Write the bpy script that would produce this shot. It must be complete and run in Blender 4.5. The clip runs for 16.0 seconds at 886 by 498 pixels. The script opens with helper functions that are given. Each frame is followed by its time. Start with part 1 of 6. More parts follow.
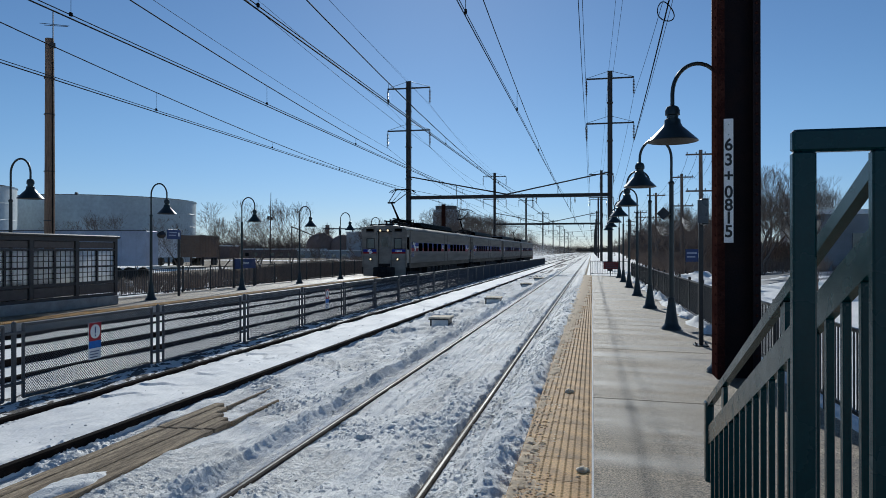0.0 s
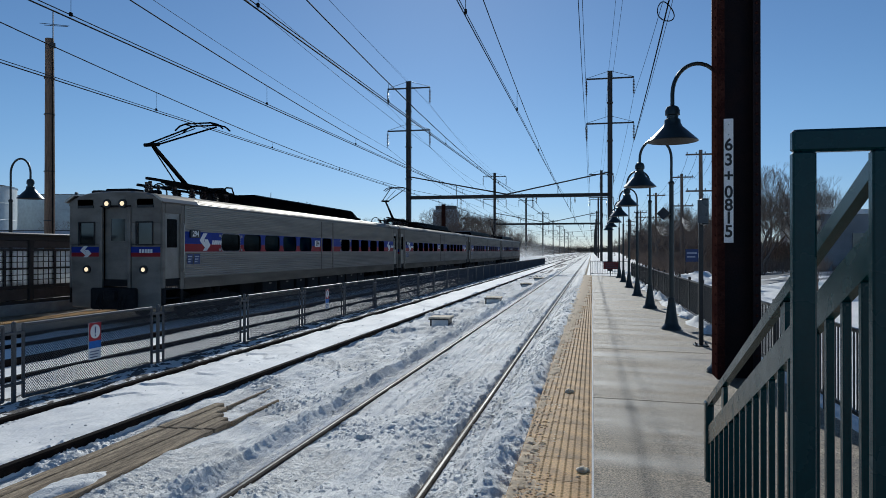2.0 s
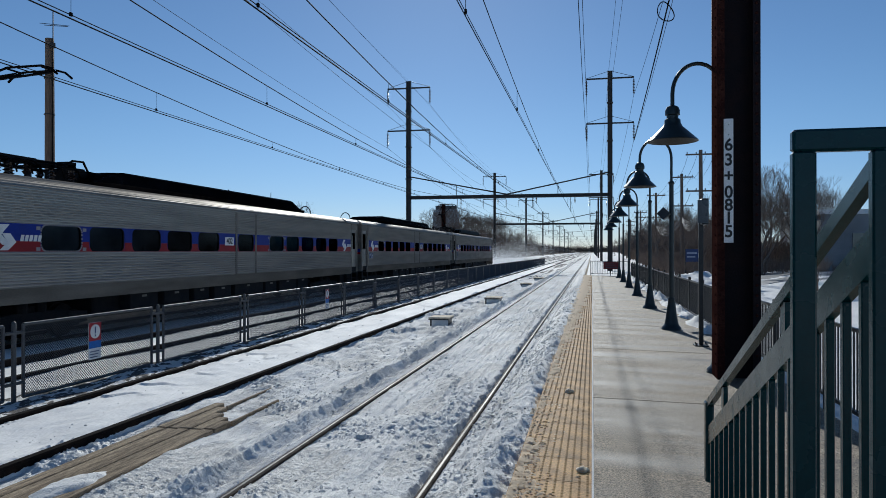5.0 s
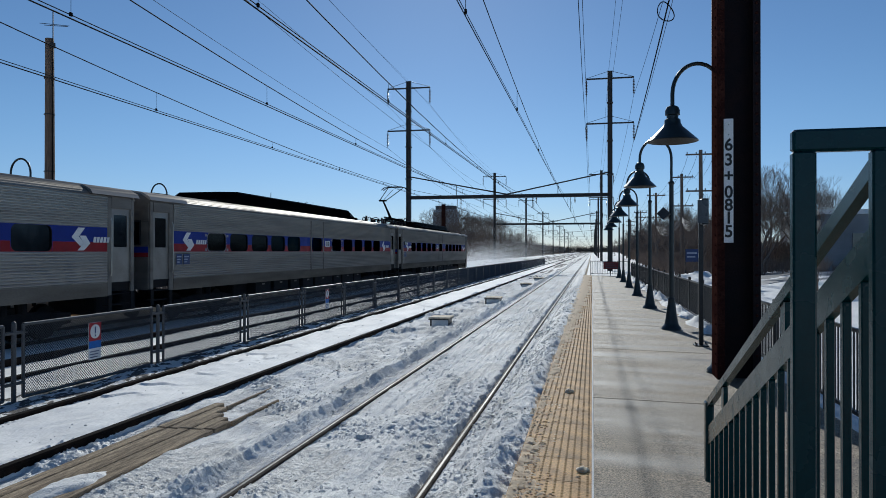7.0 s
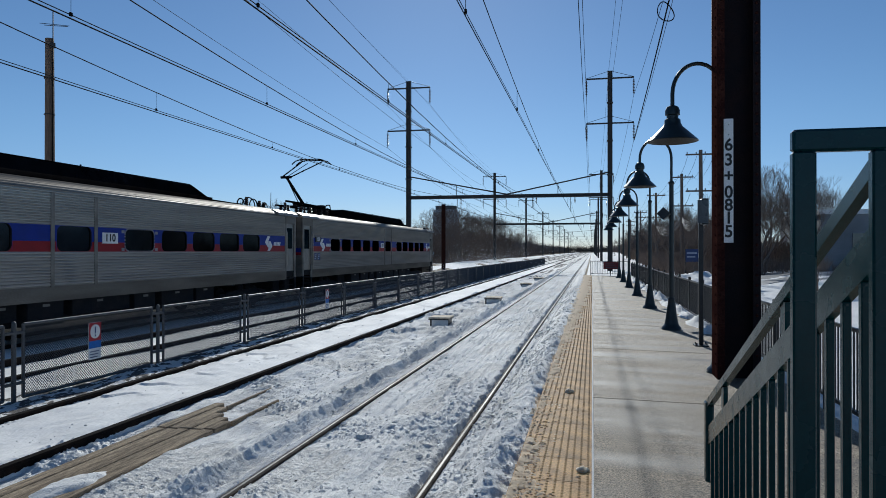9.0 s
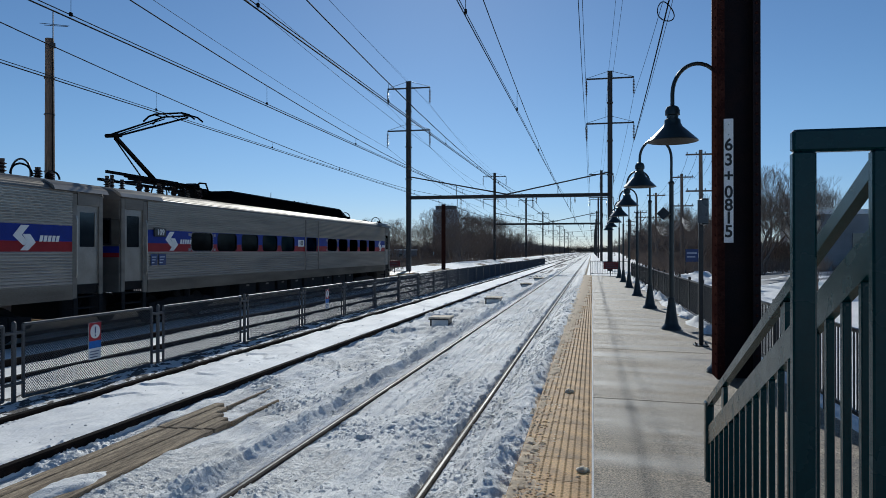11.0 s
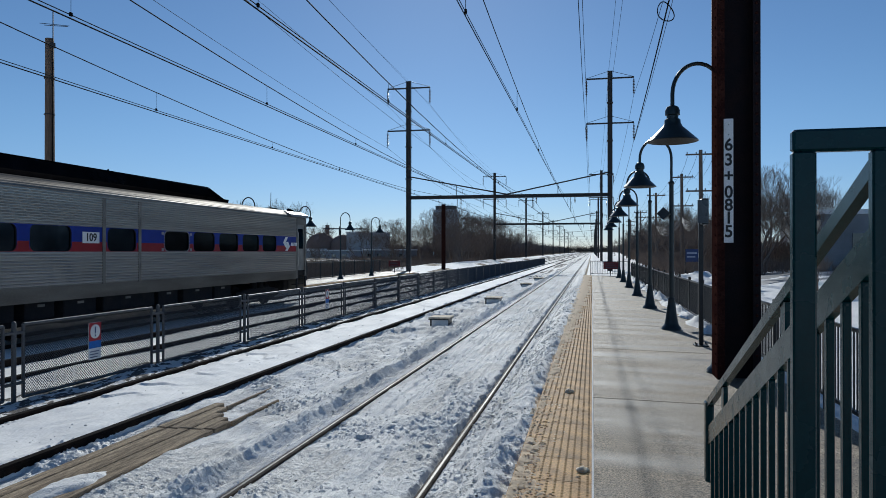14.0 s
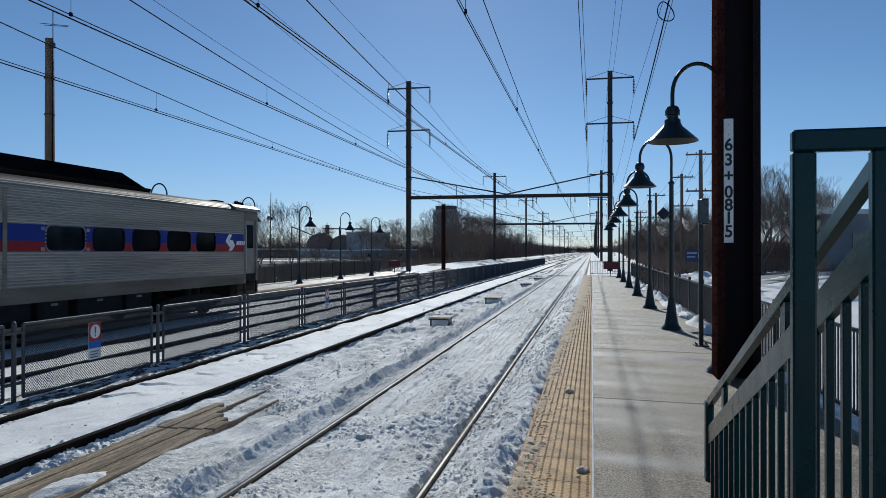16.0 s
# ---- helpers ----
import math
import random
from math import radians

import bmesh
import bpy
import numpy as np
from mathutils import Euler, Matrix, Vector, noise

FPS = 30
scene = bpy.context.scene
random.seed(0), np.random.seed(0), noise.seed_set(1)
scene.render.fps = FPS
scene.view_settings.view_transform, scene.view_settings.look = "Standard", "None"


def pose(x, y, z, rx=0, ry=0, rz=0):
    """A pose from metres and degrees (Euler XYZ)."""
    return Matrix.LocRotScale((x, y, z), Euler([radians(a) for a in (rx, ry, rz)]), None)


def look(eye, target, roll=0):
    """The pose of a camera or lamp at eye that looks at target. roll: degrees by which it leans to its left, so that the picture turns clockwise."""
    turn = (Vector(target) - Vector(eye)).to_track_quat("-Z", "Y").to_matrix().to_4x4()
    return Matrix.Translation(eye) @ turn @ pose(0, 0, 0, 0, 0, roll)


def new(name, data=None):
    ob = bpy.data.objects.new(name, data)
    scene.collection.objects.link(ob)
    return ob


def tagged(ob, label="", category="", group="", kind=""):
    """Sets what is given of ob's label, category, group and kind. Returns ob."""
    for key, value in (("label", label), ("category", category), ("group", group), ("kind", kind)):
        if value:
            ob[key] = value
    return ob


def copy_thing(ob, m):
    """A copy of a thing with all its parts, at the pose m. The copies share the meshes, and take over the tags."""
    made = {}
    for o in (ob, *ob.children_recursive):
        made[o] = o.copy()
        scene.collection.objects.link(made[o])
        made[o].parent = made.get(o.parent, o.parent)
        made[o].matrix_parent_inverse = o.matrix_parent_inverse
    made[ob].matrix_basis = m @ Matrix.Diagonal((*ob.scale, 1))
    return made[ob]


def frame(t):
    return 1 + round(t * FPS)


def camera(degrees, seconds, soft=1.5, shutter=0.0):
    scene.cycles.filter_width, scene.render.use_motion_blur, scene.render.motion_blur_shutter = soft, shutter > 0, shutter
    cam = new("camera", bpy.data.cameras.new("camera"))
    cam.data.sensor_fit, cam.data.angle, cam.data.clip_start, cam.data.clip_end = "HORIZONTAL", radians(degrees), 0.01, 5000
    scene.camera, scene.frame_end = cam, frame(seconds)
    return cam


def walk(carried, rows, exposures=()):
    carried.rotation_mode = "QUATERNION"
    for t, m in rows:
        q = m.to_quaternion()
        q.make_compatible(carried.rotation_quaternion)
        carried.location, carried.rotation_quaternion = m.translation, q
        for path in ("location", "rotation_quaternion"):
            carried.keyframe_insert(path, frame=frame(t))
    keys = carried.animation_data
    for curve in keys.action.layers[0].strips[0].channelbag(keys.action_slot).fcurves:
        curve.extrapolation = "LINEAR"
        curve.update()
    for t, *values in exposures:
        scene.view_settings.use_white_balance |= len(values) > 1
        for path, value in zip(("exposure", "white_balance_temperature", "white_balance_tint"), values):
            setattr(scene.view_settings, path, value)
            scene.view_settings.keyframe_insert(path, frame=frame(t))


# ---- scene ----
cam = camera(64.607, 16.0, 0.75)
EYE = (0.0, 0.0, 1.94)
AIM = (-20.823, 97.808, 1.94 + 100 * 4 / 1240)
walk(cam, [(0.0, look(EYE, AIM)), (16.0, look(EYE, AIM))], [(0.0, 0.25, 5800, 4), (16.0, 0.25, 5800, 4)])

# ---- world, sun, exposure ----
SUN_AZIMUTH = -12.0      # degrees from the line of the tracks, negative to the west side
SUN_HEIGHT = 25.5
world = bpy.data.worlds.new("sky")
world.use_nodes = True
scene.world = world
wt = world.node_tree
sky = wt.nodes.new("ShaderNodeTexSky")
sky.sky_type = "NISHITA"
sky.sun_disc = False
sky.sun_elevation = radians(SUN_HEIGHT)
sky.sun_rotation = radians(SUN_AZIMUTH)
sky.air_density, sky.dust_density, sky.ozone_density, sky.altitude = 1.0, 0.21, 4.0, 1500
# tint multiplied into the sky, dimmer and bluer towards the horizon
wco = wt.nodes.new("ShaderNodeTexCoord")
wsep = wt.nodes.new("ShaderNodeSeparateXYZ")
wt.links.new(wco.outputs["Generated"], wsep.inputs[0])
wrng = wt.nodes.new("ShaderNodeMapRange")
wrng.interpolation_type = "SMOOTHSTEP"
wrng.inputs[1].default_value, wrng.inputs[2].default_value = -0.02, 0.20
wt.links.new(wsep.outputs[2], wrng.inputs[0])
wtint = wt.nodes.new("ShaderNodeMix")
wtint.data_type = "RGBA"
wtint.inputs[6].default_value, wtint.inputs[7].default_value = (0.84, 0.83, 0.95, 1), (1, 1, 1, 1)
wt.links.new(wrng.outputs[0], wtint.inputs[0])
wmul = wt.nodes.new("ShaderNodeMix")
wmul.data_type, wmul.blend_type = "RGBA", "MULTIPLY"
wmul.inputs[0].default_value = 1
wt.links.new(sky.outputs[0], wmul.inputs[6])
wt.links.new(wtint.outputs[2], wmul.inputs[7])
wt.links.new(wmul.outputs[2], wt.nodes["Background"].inputs[0])
wt.nodes["Background"].inputs[1].default_value = 0.062
sun = new("sun", bpy.data.lights.new("sun", "SUN"))
sun.data.energy, sun.data.angle, sun.data.color = 3.1, radians(0.53), (1.0, 0.93, 0.84)
ce = math.cos(radians(SUN_HEIGHT))
SUN_WAY = Vector((math.sin(radians(SUN_AZIMUTH)) * ce, math.cos(radians(SUN_AZIMUTH)) * ce, math.sin(radians(SUN_HEIGHT))))
sun.matrix_world = look(SUN_WAY * 200, (0, 0, 0))

# ---- mesh helpers ----


class Geo:
    """Vertices and faces gathered into one mesh."""

    def __init__(self):
        self.v, self.f, self.m = [], [], []

    def add(self, vs, fs, slot=0):
        n = len(self.v)
        self.v.extend(tuple(p) for p in vs)
        self.f.extend(tuple(i + n for i in q) for q in fs)
        self.m.extend([slot] * len(fs))
        return self

    def box(self, x0, y0, z0, x1, y1, z1, slot=0, c=0.0):
        if c <= 0:
            vs = [(x, y, z) for z in (z0, z1) for y in (y0, y1) for x in (x0, x1)]
            return self.add(vs, [(0, 2, 3, 1), (4, 5, 7, 6), (0, 1, 5, 4), (2, 6, 7, 3), (0, 4, 6, 2), (1, 3, 7, 5)], slot)
        loops = []
        for z, k in ((z0, c), (z0 + c, 0), (z1 - c, 0), (z1, c)):
            a, b, d, e = x0 + k, x1 - k, y0 + k, y1 - k
            loops.append([(a + c, d, z), (b - c, d, z), (b, d + c, z), (b, e - c, z), (b - c, e, z), (a + c, e, z), (a, e - c, z), (a, d + c, z)])
        return self.loft(loops, slot)

    def loft(self, loops, slot=0, caps=True, closed=True):
        n = len(loops[0])
        vs = [p for lp in loops for p in lp]
        fs = []
        for i in range(len(loops) - 1):
            for j in range(n if closed else n - 1):
                k = (j + 1) % n
                fs.append((i * n + j, i * n + k, (i + 1) * n + k, (i + 1) * n + j))
        if caps:
            fs.append(tuple(reversed(range(n))))
            fs.append(tuple(range((len(loops) - 1) * n, len(loops) * n)))
        return self.add(vs, fs, slot)

    def rod(self, p0, p1, r0, r1=None, n=8, slot=0):
        return self.tube([p0, p1], [r0, r0 if r1 is None else r1], n, slot)

    def tube(self, pts, rs, n=8, slot=0, caps=True):
        pts = [Vector(p) for p in pts]
        if not hasattr(rs, "__len__"):
            rs = [rs] * len(pts)
        loops, u = [], None
        for i, p in enumerate(pts):
            w = (pts[min(i + 1, len(pts) - 1)] - pts[max(i - 1, 0)])
            w = w.normalized() if w.length > 0 else Vector((0, 0, 1))
            if u is None:
                u = w.cross(Vector((0, 0, 1)) if abs(w.z) < 0.9 else Vector((1, 0, 0))).normalized()
            else:
                u = (u - w * u.dot(w)).normalized()
            q = w.cross(u)
            loops.append([p + (u * math.cos(2 * math.pi * k / n) + q * math.sin(2 * math.pi * k / n)) * rs[i] for k in range(n)])
        return self.loft(loops, slot, caps)

    def lathe(self, prof, n=16, at=(0, 0, 0), slot=0, caps=True):
        return self.loft([[(at[0] + r * math.cos(2 * math.pi * k / n), at[1] + r * math.sin(2 * math.pi * k / n), at[2] + z) for k in range(n)] for r, z in prof], slot, caps)

    def sweep_y(self, prof, y0, y1, slot=0):
        """A profile in x, z drawn along y."""
        return self.loft([[(x, y0, z) for x, z in prof], [(x, y1, z) for x, z in prof]], slot)

    def plate_x(self, prof, x0, x1, slot=0):
        """A profile in y, z drawn along x."""
        return self.loft([[(x0, y, z) for y, z in prof], [(x1, y, z) for y, z in prof]], slot)

    def mesh(self, name, mats, smooth=False):
        me = bpy.data.meshes.new(name)
        me.from_pydata(self.v, [], self.f)
        for m in mats if isinstance(mats, (list, tuple)) else [mats]:
            me.materials.append(m)
        me.polygons.foreach_set("material_index", self.m)
        bm = bmesh.new()
        bm.from_mesh(me)
        bmesh.ops.recalc_face_normals(bm, faces=bm.faces)
        bm.to_mesh(me)
        bm.free()
        if smooth:
            me.shade_smooth()
            me.set_sharp_from_angle(angle=radians(38))
        return me


def part(name, geo, mats, parent=None, label="", at=None, smooth=False):
    """One mesh object under a thing or a part; geo may be a ready mesh."""
    ob = new(name, geo if isinstance(geo, bpy.types.Mesh) else geo.mesh(name, mats, smooth))
    if parent:
        ob.parent = parent
    if at is not None:
        ob.location = at
    if label:
        ob["label"] = label
    return ob


def thing(name, label, category, group="", kind="", at=(0, 0, 0), turn=0.0):
    ob = new(name)
    ob.empty_display_size = 0.2
    ob.location = at
    ob.rotation_euler = (0, 0, radians(turn))
    return tagged(ob, label, category, group, kind)


# ---- materials ----


def material(name, colour, rough=0.6, metal=0.0, other=None, scale=6.0, mix=0.5, fine=60.0, grain=0.12, bump=0.2, depth=0.01, stretch=(1, 1, 1), by_object=0.0, spec=0.5, edge=1.0):
    """A surface with stains of a second colour, fine grain and relief, in metres of the thing's own space."""
    m = bpy.data.materials.new(name)
    m.use_nodes = True
    nt = m.node_tree
    n, ln = nt.nodes, nt.links
    b = n["Principled BSDF"]
    b.inputs["Metallic"].default_value = metal
    b.inputs["Specular IOR Level"].default_value = spec
    co = n.new("ShaderNodeTexCoord")
    mp = n.new("ShaderNodeMapping")
    mp.inputs["Scale"].default_value = stretch
    ln.new(co.outputs["Object"], mp.inputs[0])
    big = n.new("ShaderNodeTexNoise")
    big.inputs["Scale"].default_value, big.inputs["Detail"].default_value = scale, 6
    small = n.new("ShaderNodeTexNoise")
    small.inputs["Scale"].default_value, small.inputs["Detail"].default_value = fine, 4
    ln.new(mp.outputs[0], big.inputs[0])
    ln.new(mp.outputs[0], small.inputs[0])
    ramp = n.new("ShaderNodeValToRGB")
    ramp.color_ramp.elements[0].position, ramp.color_ramp.elements[1].position = 0.38, 0.66
    ln.new(big.outputs["Fac"], ramp.inputs[0])
    ramp.color_ramp.elements[0].color = (*colour, 1)
    oc = other or tuple(c * 0.7 for c in colour)
    ramp.color_ramp.elements[1].color = (*[a * (1 - mix) + o * mix for a, o in zip(colour, oc)], 1)
    b.inputs["Specular Tint"].default_value = (edge, edge, edge, 1)
    gr = n.new("ShaderNodeMapRange")
    gr.inputs[1].default_value, gr.inputs[2].default_value = 0.3, 0.7
    gr.inputs[3].default_value, gr.inputs[4].default_value = 1 - grain * 2, 1 + grain * 2
    ln.new(small.outputs["Fac"], gr.inputs[0])
    mul = n.new("ShaderNodeMix")
    mul.data_type, mul.blend_type = "RGBA", "MULTIPLY"
    mul.inputs[0].default_value = 1
    ln.new(ramp.outputs[0], mul.inputs[6])
    ln.new(gr.outputs[0], mul.inputs[7])
    last = mul.outputs[2]
    if by_object:
        info = n.new("ShaderNodeObjectInfo")
        vr = n.new("ShaderNodeMapRange")
        vr.inputs[3].default_value, vr.inputs[4].default_value = 1 - by_object, 1 + by_object
        ln.new(info.outputs["Random"], vr.inputs[0])
        mu = n.new("ShaderNodeMix")
        mu.data_type, mu.blend_type = "RGBA", "MULTIPLY"
        mu.inputs[0].default_value = 1
        ln.new(last, mu.inputs[6])
        ln.new(vr.outputs[0], mu.inputs[7])
        last = mu.outputs[2]
    ln.new(last, b.inputs["Base Color"])
    rr = n.new("ShaderNodeMapRange")
    rr.inputs[3].default_value, rr.inputs[4].default_value = max(0.02, rough - 0.12), min(1, rough + 0.12)
    ln.new(big.outputs["Fac"], rr.inputs[0])
    ln.new(rr.outputs[0], b.inputs["Roughness"])
    if bump:
        bp = n.new("ShaderNodeBump")
        bp.inputs["Strength"].default_value, bp.inputs["Distance"].default_value = bump, depth
        ln.new(small.outputs["Fac"], bp.inputs["Height"])
        ln.new(bp.outputs[0], b.inputs["Normal"])
    return m


def crusted(m, scale, depth, strength, stretch=(1, 1, 1)):
    """Adds a coarser broken crust below the fine grain of a snow surface."""
    n, ln = m.node_tree.nodes, m.node_tree.links
    co = n.new("ShaderNodeTexCoord")
    mp = n.new("ShaderNodeMapping")
    mp.inputs["Scale"].default_value = stretch
    ln.new(co.outputs["Object"], mp.inputs[0])
    t = n.new("ShaderNodeTexNoise")
    t.inputs["Scale"].default_value, t.inputs["Detail"].default_value, t.inputs["Roughness"].default_value = scale, 9, 0.72
    ln.new(mp.outputs[0], t.inputs[0])
    fine = [q for q in n if q.type == "BUMP"][0]
    bp = n.new("ShaderNodeBump")
    bp.inputs["Strength"].default_value, bp.inputs["Distance"].default_value = strength, depth
    ln.new(t.outputs["Fac"], bp.inputs["Height"])
    ln.new(bp.outputs[0], fine.inputs["Normal"])
    return m


def damp_concrete():
    """Broom-finished concrete: grey-brown and coarse, with wet streaks across it that are dark and smooth, and pale salt."""
    m = material("platform_concrete", (0.43, 0.345, 0.245), 0.8, 0, (0.115, 0.085, 0.058), 0.85, 1.0, 64, 0.85, 1.0, 0.020, (0.3, 1.5, 1), by_object=0.10, spec=0.26)
    nt = m.node_tree
    n, ln = nt.nodes, nt.links
    b = n["Principled BSDF"]
    for t in [q for q in n if q.type == "TEX_NOISE"]:
        if t.inputs["Scale"].default_value > 10:
            t.inputs["Detail"].default_value, t.inputs["Roughness"].default_value = 7, 0.78
            grit = t
        else:
            t.inputs["Detail"].default_value, t.inputs["Roughness"].default_value = 8, 0.62
            patch = t
    for q in n:
        if q.type == "MAPPING":
            mapping = q
    co = n.new("ShaderNodeMapping")
    co.inputs["Scale"].default_value = (3.3, 0.62, 1)
    ln.new(mapping.outputs[0], co.inputs[0])
    ln.new(co.outputs[0], grit.inputs[0])
    r = n.new("ShaderNodeMapRange")
    r.inputs[1].default_value, r.inputs[2].default_value = 0.44, 0.66
    r.inputs[3].default_value, r.inputs[4].default_value = 0.70, 0.46
    ln.new(patch.outputs["Fac"], r.inputs[0])
    ln.new(r.outputs[0], b.inputs["Roughness"])
    bp = [q for q in n if q.type == "BUMP"][0]
    w = n.new("ShaderNodeMapRange")
    w.inputs[1].default_value, w.inputs[2].default_value = 0.44, 0.66
    w.inputs[3].default_value, w.inputs[4].default_value = 1.0, 0.35
    ln.new(patch.outputs["Fac"], w.inputs[0])
    ln.new(w.outputs[0], bp.inputs["Strength"])
    return m


def powder_snow():
    """Airborne snow crystals: light passes through them."""
    m = bpy.data.materials.new("powder_snow")
    m.use_nodes = True
    n, ln = m.node_tree.nodes, m.node_tree.links
    a, b, mix = n.new("ShaderNodeBsdfTranslucent"), n.new("ShaderNodeBsdfDiffuse"), n.new("ShaderNodeMixShader")
    a.inputs[0].default_value = b.inputs[0].default_value = (0.95, 0.95, 0.95, 1)
    mix.inputs[0].default_value = 0.35
    ln.new(a.outputs[0], mix.inputs[1])
    ln.new(b.outputs[0], mix.inputs[2])
    ln.new(mix.outputs[0], n["Material Output"].inputs[0])
    return m


def glow(name, colour, strength):
    m = bpy.data.materials.new(name)
    m.use_nodes = True
    b = m.node_tree.nodes["Principled BSDF"]
    b.inputs["Base Color"].default_value = (*colour, 1)
    b.inputs["Emission Color"].default_value = (*colour, 1)
    b.inputs["Emission Strength"].default_value = strength
    return m


def clear_glass(name, colour, rough=0.03):
    m = bpy.data.materials.new(name)
    m.use_nodes = True
    b = m.node_tree.nodes["Principled BSDF"]
    b.inputs["Base Color"].default_value = (*colour, 1)
    b.inputs["Roughness"].default_value = rough
    b.inputs["Transmission Weight"].default_value = 1
    b.inputs["IOR"].default_value = 1.1
    return m


SNOW = material("snow", (0.88, 0.86, 0.815), 0.8, 0, (0.74, 0.735, 0.72), 2.1, 0.6, 58, 0.05, 0.75, 0.020, spec=0.3)
SNOW_SMOOTH = material("wind_packed_snow", (0.91, 0.89, 0.855), 0.8, 0, (0.82, 0.80, 0.765), 1.6, 0.6, 40, 0.04, 0.4, 0.012, (0.8, 0.5, 1), spec=0.3)
SNOW_DIRTY = material("trodden_snow", (0.83, 0.805, 0.755), 0.8, 0, (0.50, 0.475, 0.44), 9, 0.5, 42, 0.09, 0.7, 0.03, spec=0.3)
SNOW_SANDY = material("sandy_snow", (0.84, 0.73, 0.56), 0.85, 0, (0.52, 0.37, 0.21), 16, 0.8, 50, 0.12, 0.7, 0.015, spec=0.2)
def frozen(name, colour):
    """Copy of the snow for loose crumbs, paler and translucent to brighten backlit clods."""
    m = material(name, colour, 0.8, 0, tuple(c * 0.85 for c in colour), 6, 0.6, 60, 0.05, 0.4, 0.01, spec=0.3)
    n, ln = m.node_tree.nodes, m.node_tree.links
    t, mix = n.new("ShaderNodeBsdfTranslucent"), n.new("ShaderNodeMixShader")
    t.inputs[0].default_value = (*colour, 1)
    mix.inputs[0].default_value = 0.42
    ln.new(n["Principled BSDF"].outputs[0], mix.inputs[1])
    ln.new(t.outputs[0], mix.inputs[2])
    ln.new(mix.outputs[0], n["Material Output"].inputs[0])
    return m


# brightened snow copies, for the clods and the tile crust only
SNOW_CRUMB = frozen("brightened_snow_crumb", (0.93, 0.92, 0.90))
SANDY_CRUMB = frozen("brightened_sandy_crumb", (0.94, 0.80, 0.58))
crusted(SNOW, 13, 0.05, 0.45)
crusted(SNOW_DIRTY, 15, 0.05, 0.5)
crusted(SNOW_SMOOTH, 4, 0.05, 0.35, (1.0, 0.45, 1))
BALLAST = material("ballast", (0.10, 0.09, 0.085), 0.9, 0, (0.22, 0.19, 0.17), 25, 0.7, 60, 0.3, 1, 0.04)
ASPHALT = material("salted_asphalt", (0.13, 0.13, 0.135), 0.6, 0, (0.26, 0.26, 0.265), 0.8, 0.8, 20, 0.12, 0.3, 0.01)
DRY_GRASS = material("dry_grass", (0.13, 0.095, 0.06), 0.95, 0, (0.30, 0.24, 0.16), 0.7, 0.6, 9, 0.3, 1, 0.1)
RAIL = material("rail_steel", (0.012, 0.010, 0.010), 0.8, 0.0, (0.03, 0.021, 0.016), 8, 0.7, 90, 0.1, 0.3, 0.003, spec=0.04)
RAIL_BROWN = material("brown_rail_steel", (0.075, 0.058, 0.046), 0.8, 0.0, (0.03, 0.022, 0.018), 8, 0.7, 60, 0.15, 0.4, 0.004, spec=0.08)
RAIL_HEAD = material("worn_rail_head", (0.27, 0.25, 0.23), 0.62, 0.3, (0.08, 0.065, 0.055), 4, 0.9, 60, 0.2, 0.3, 0.002, (1, 0.15, 1), spec=0.2)
RUST_HEAD = material("rusty_rail_head", (0.018, 0.015, 0.015), 0.85, 0.0, (0.04, 0.028, 0.02), 5, 0.6, 60, 0.15, 0.2, 0.002, spec=0.04)
CONCRETE = damp_concrete()
CONCRETE_EDGE = material("edge_concrete", (0.34, 0.33, 0.31), 0.8, 0, (0.2, 0.19, 0.18), 3, 0.7, 80, 0.15, 0.4, 0.006)
TACTILE = material("tactile_yellow", (0.52, 0.295, 0.10), 0.7, 0, (0.27, 0.17, 0.085), 3.5, 0.9, 45, 0.16, 0.4, 0.003, by_object=0.10, spec=0.12)
TIMBER = material("weathered_timber", (0.39, 0.305, 0.205), 0.9, 0, (0.18, 0.14, 0.10), 5, 0.9, 40, 0.3, 0.9, 0.01, (5, 0.4, 5), by_object=0.15, spec=0.1)
POLE_WOOD = material("pole_wood", (0.25, 0.165, 0.112), 0.9, 0, (0.13, 0.085, 0.06), 6, 0.8, 30, 0.15, 0.8, 0.01, (6, 6, 0.4))
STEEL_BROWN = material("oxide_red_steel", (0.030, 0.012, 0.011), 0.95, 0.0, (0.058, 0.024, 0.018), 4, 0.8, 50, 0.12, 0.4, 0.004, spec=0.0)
# near-black copy of the column steel, with the recess shade in its colour
COLUMN_SHADE = material("shaded_column_steel", (0.008, 0.006, 0.008), 0.6, 0.0, (0.02, 0.010, 0.010), 3, 0.7, 50, 0.2, 0.3, 0.004, spec=0.12)
STEEL_DARK = material("dark_steel", (0.03, 0.03, 0.032), 0.55, 0.2, (0.06, 0.05, 0.045), 5, 0.6, 60, 0.15, 0.3, 0.004)
LAMP_PAINT = material("dark_green_paint", (0.006, 0.014, 0.016), 0.35, 0.0, (0.02, 0.032, 0.034), 5, 0.6, 80, 0.1, 0.1, 0.002)
RAILING_PAINT = material("glossy_green_paint", (0.001, 0.026, 0.030), 0.25, 0.0, (0.003, 0.036, 0.040), 9, 0.5, 120, 0.04, 0.12, 0.001, spec=0.25)
# plain dark grey for the insides of the lamp bells
LAMP_INSIDE = material("dark_grey_enamel", (0.10, 0.10, 0.095), 0.5)
BLACK_PAINT = material("black_paint", (0.012, 0.013, 0.015), 0.4, 0, (0.03, 0.03, 0.03), 8, 0.5, 60, 0.1, 0.2, 0.002)
GALVANISED = material("galvanised_steel", (0.095, 0.098, 0.104), 0.62, 0.5, (0.08, 0.08, 0.085), 10, 0.7, 90, 0.08, 0.2, 0.002)
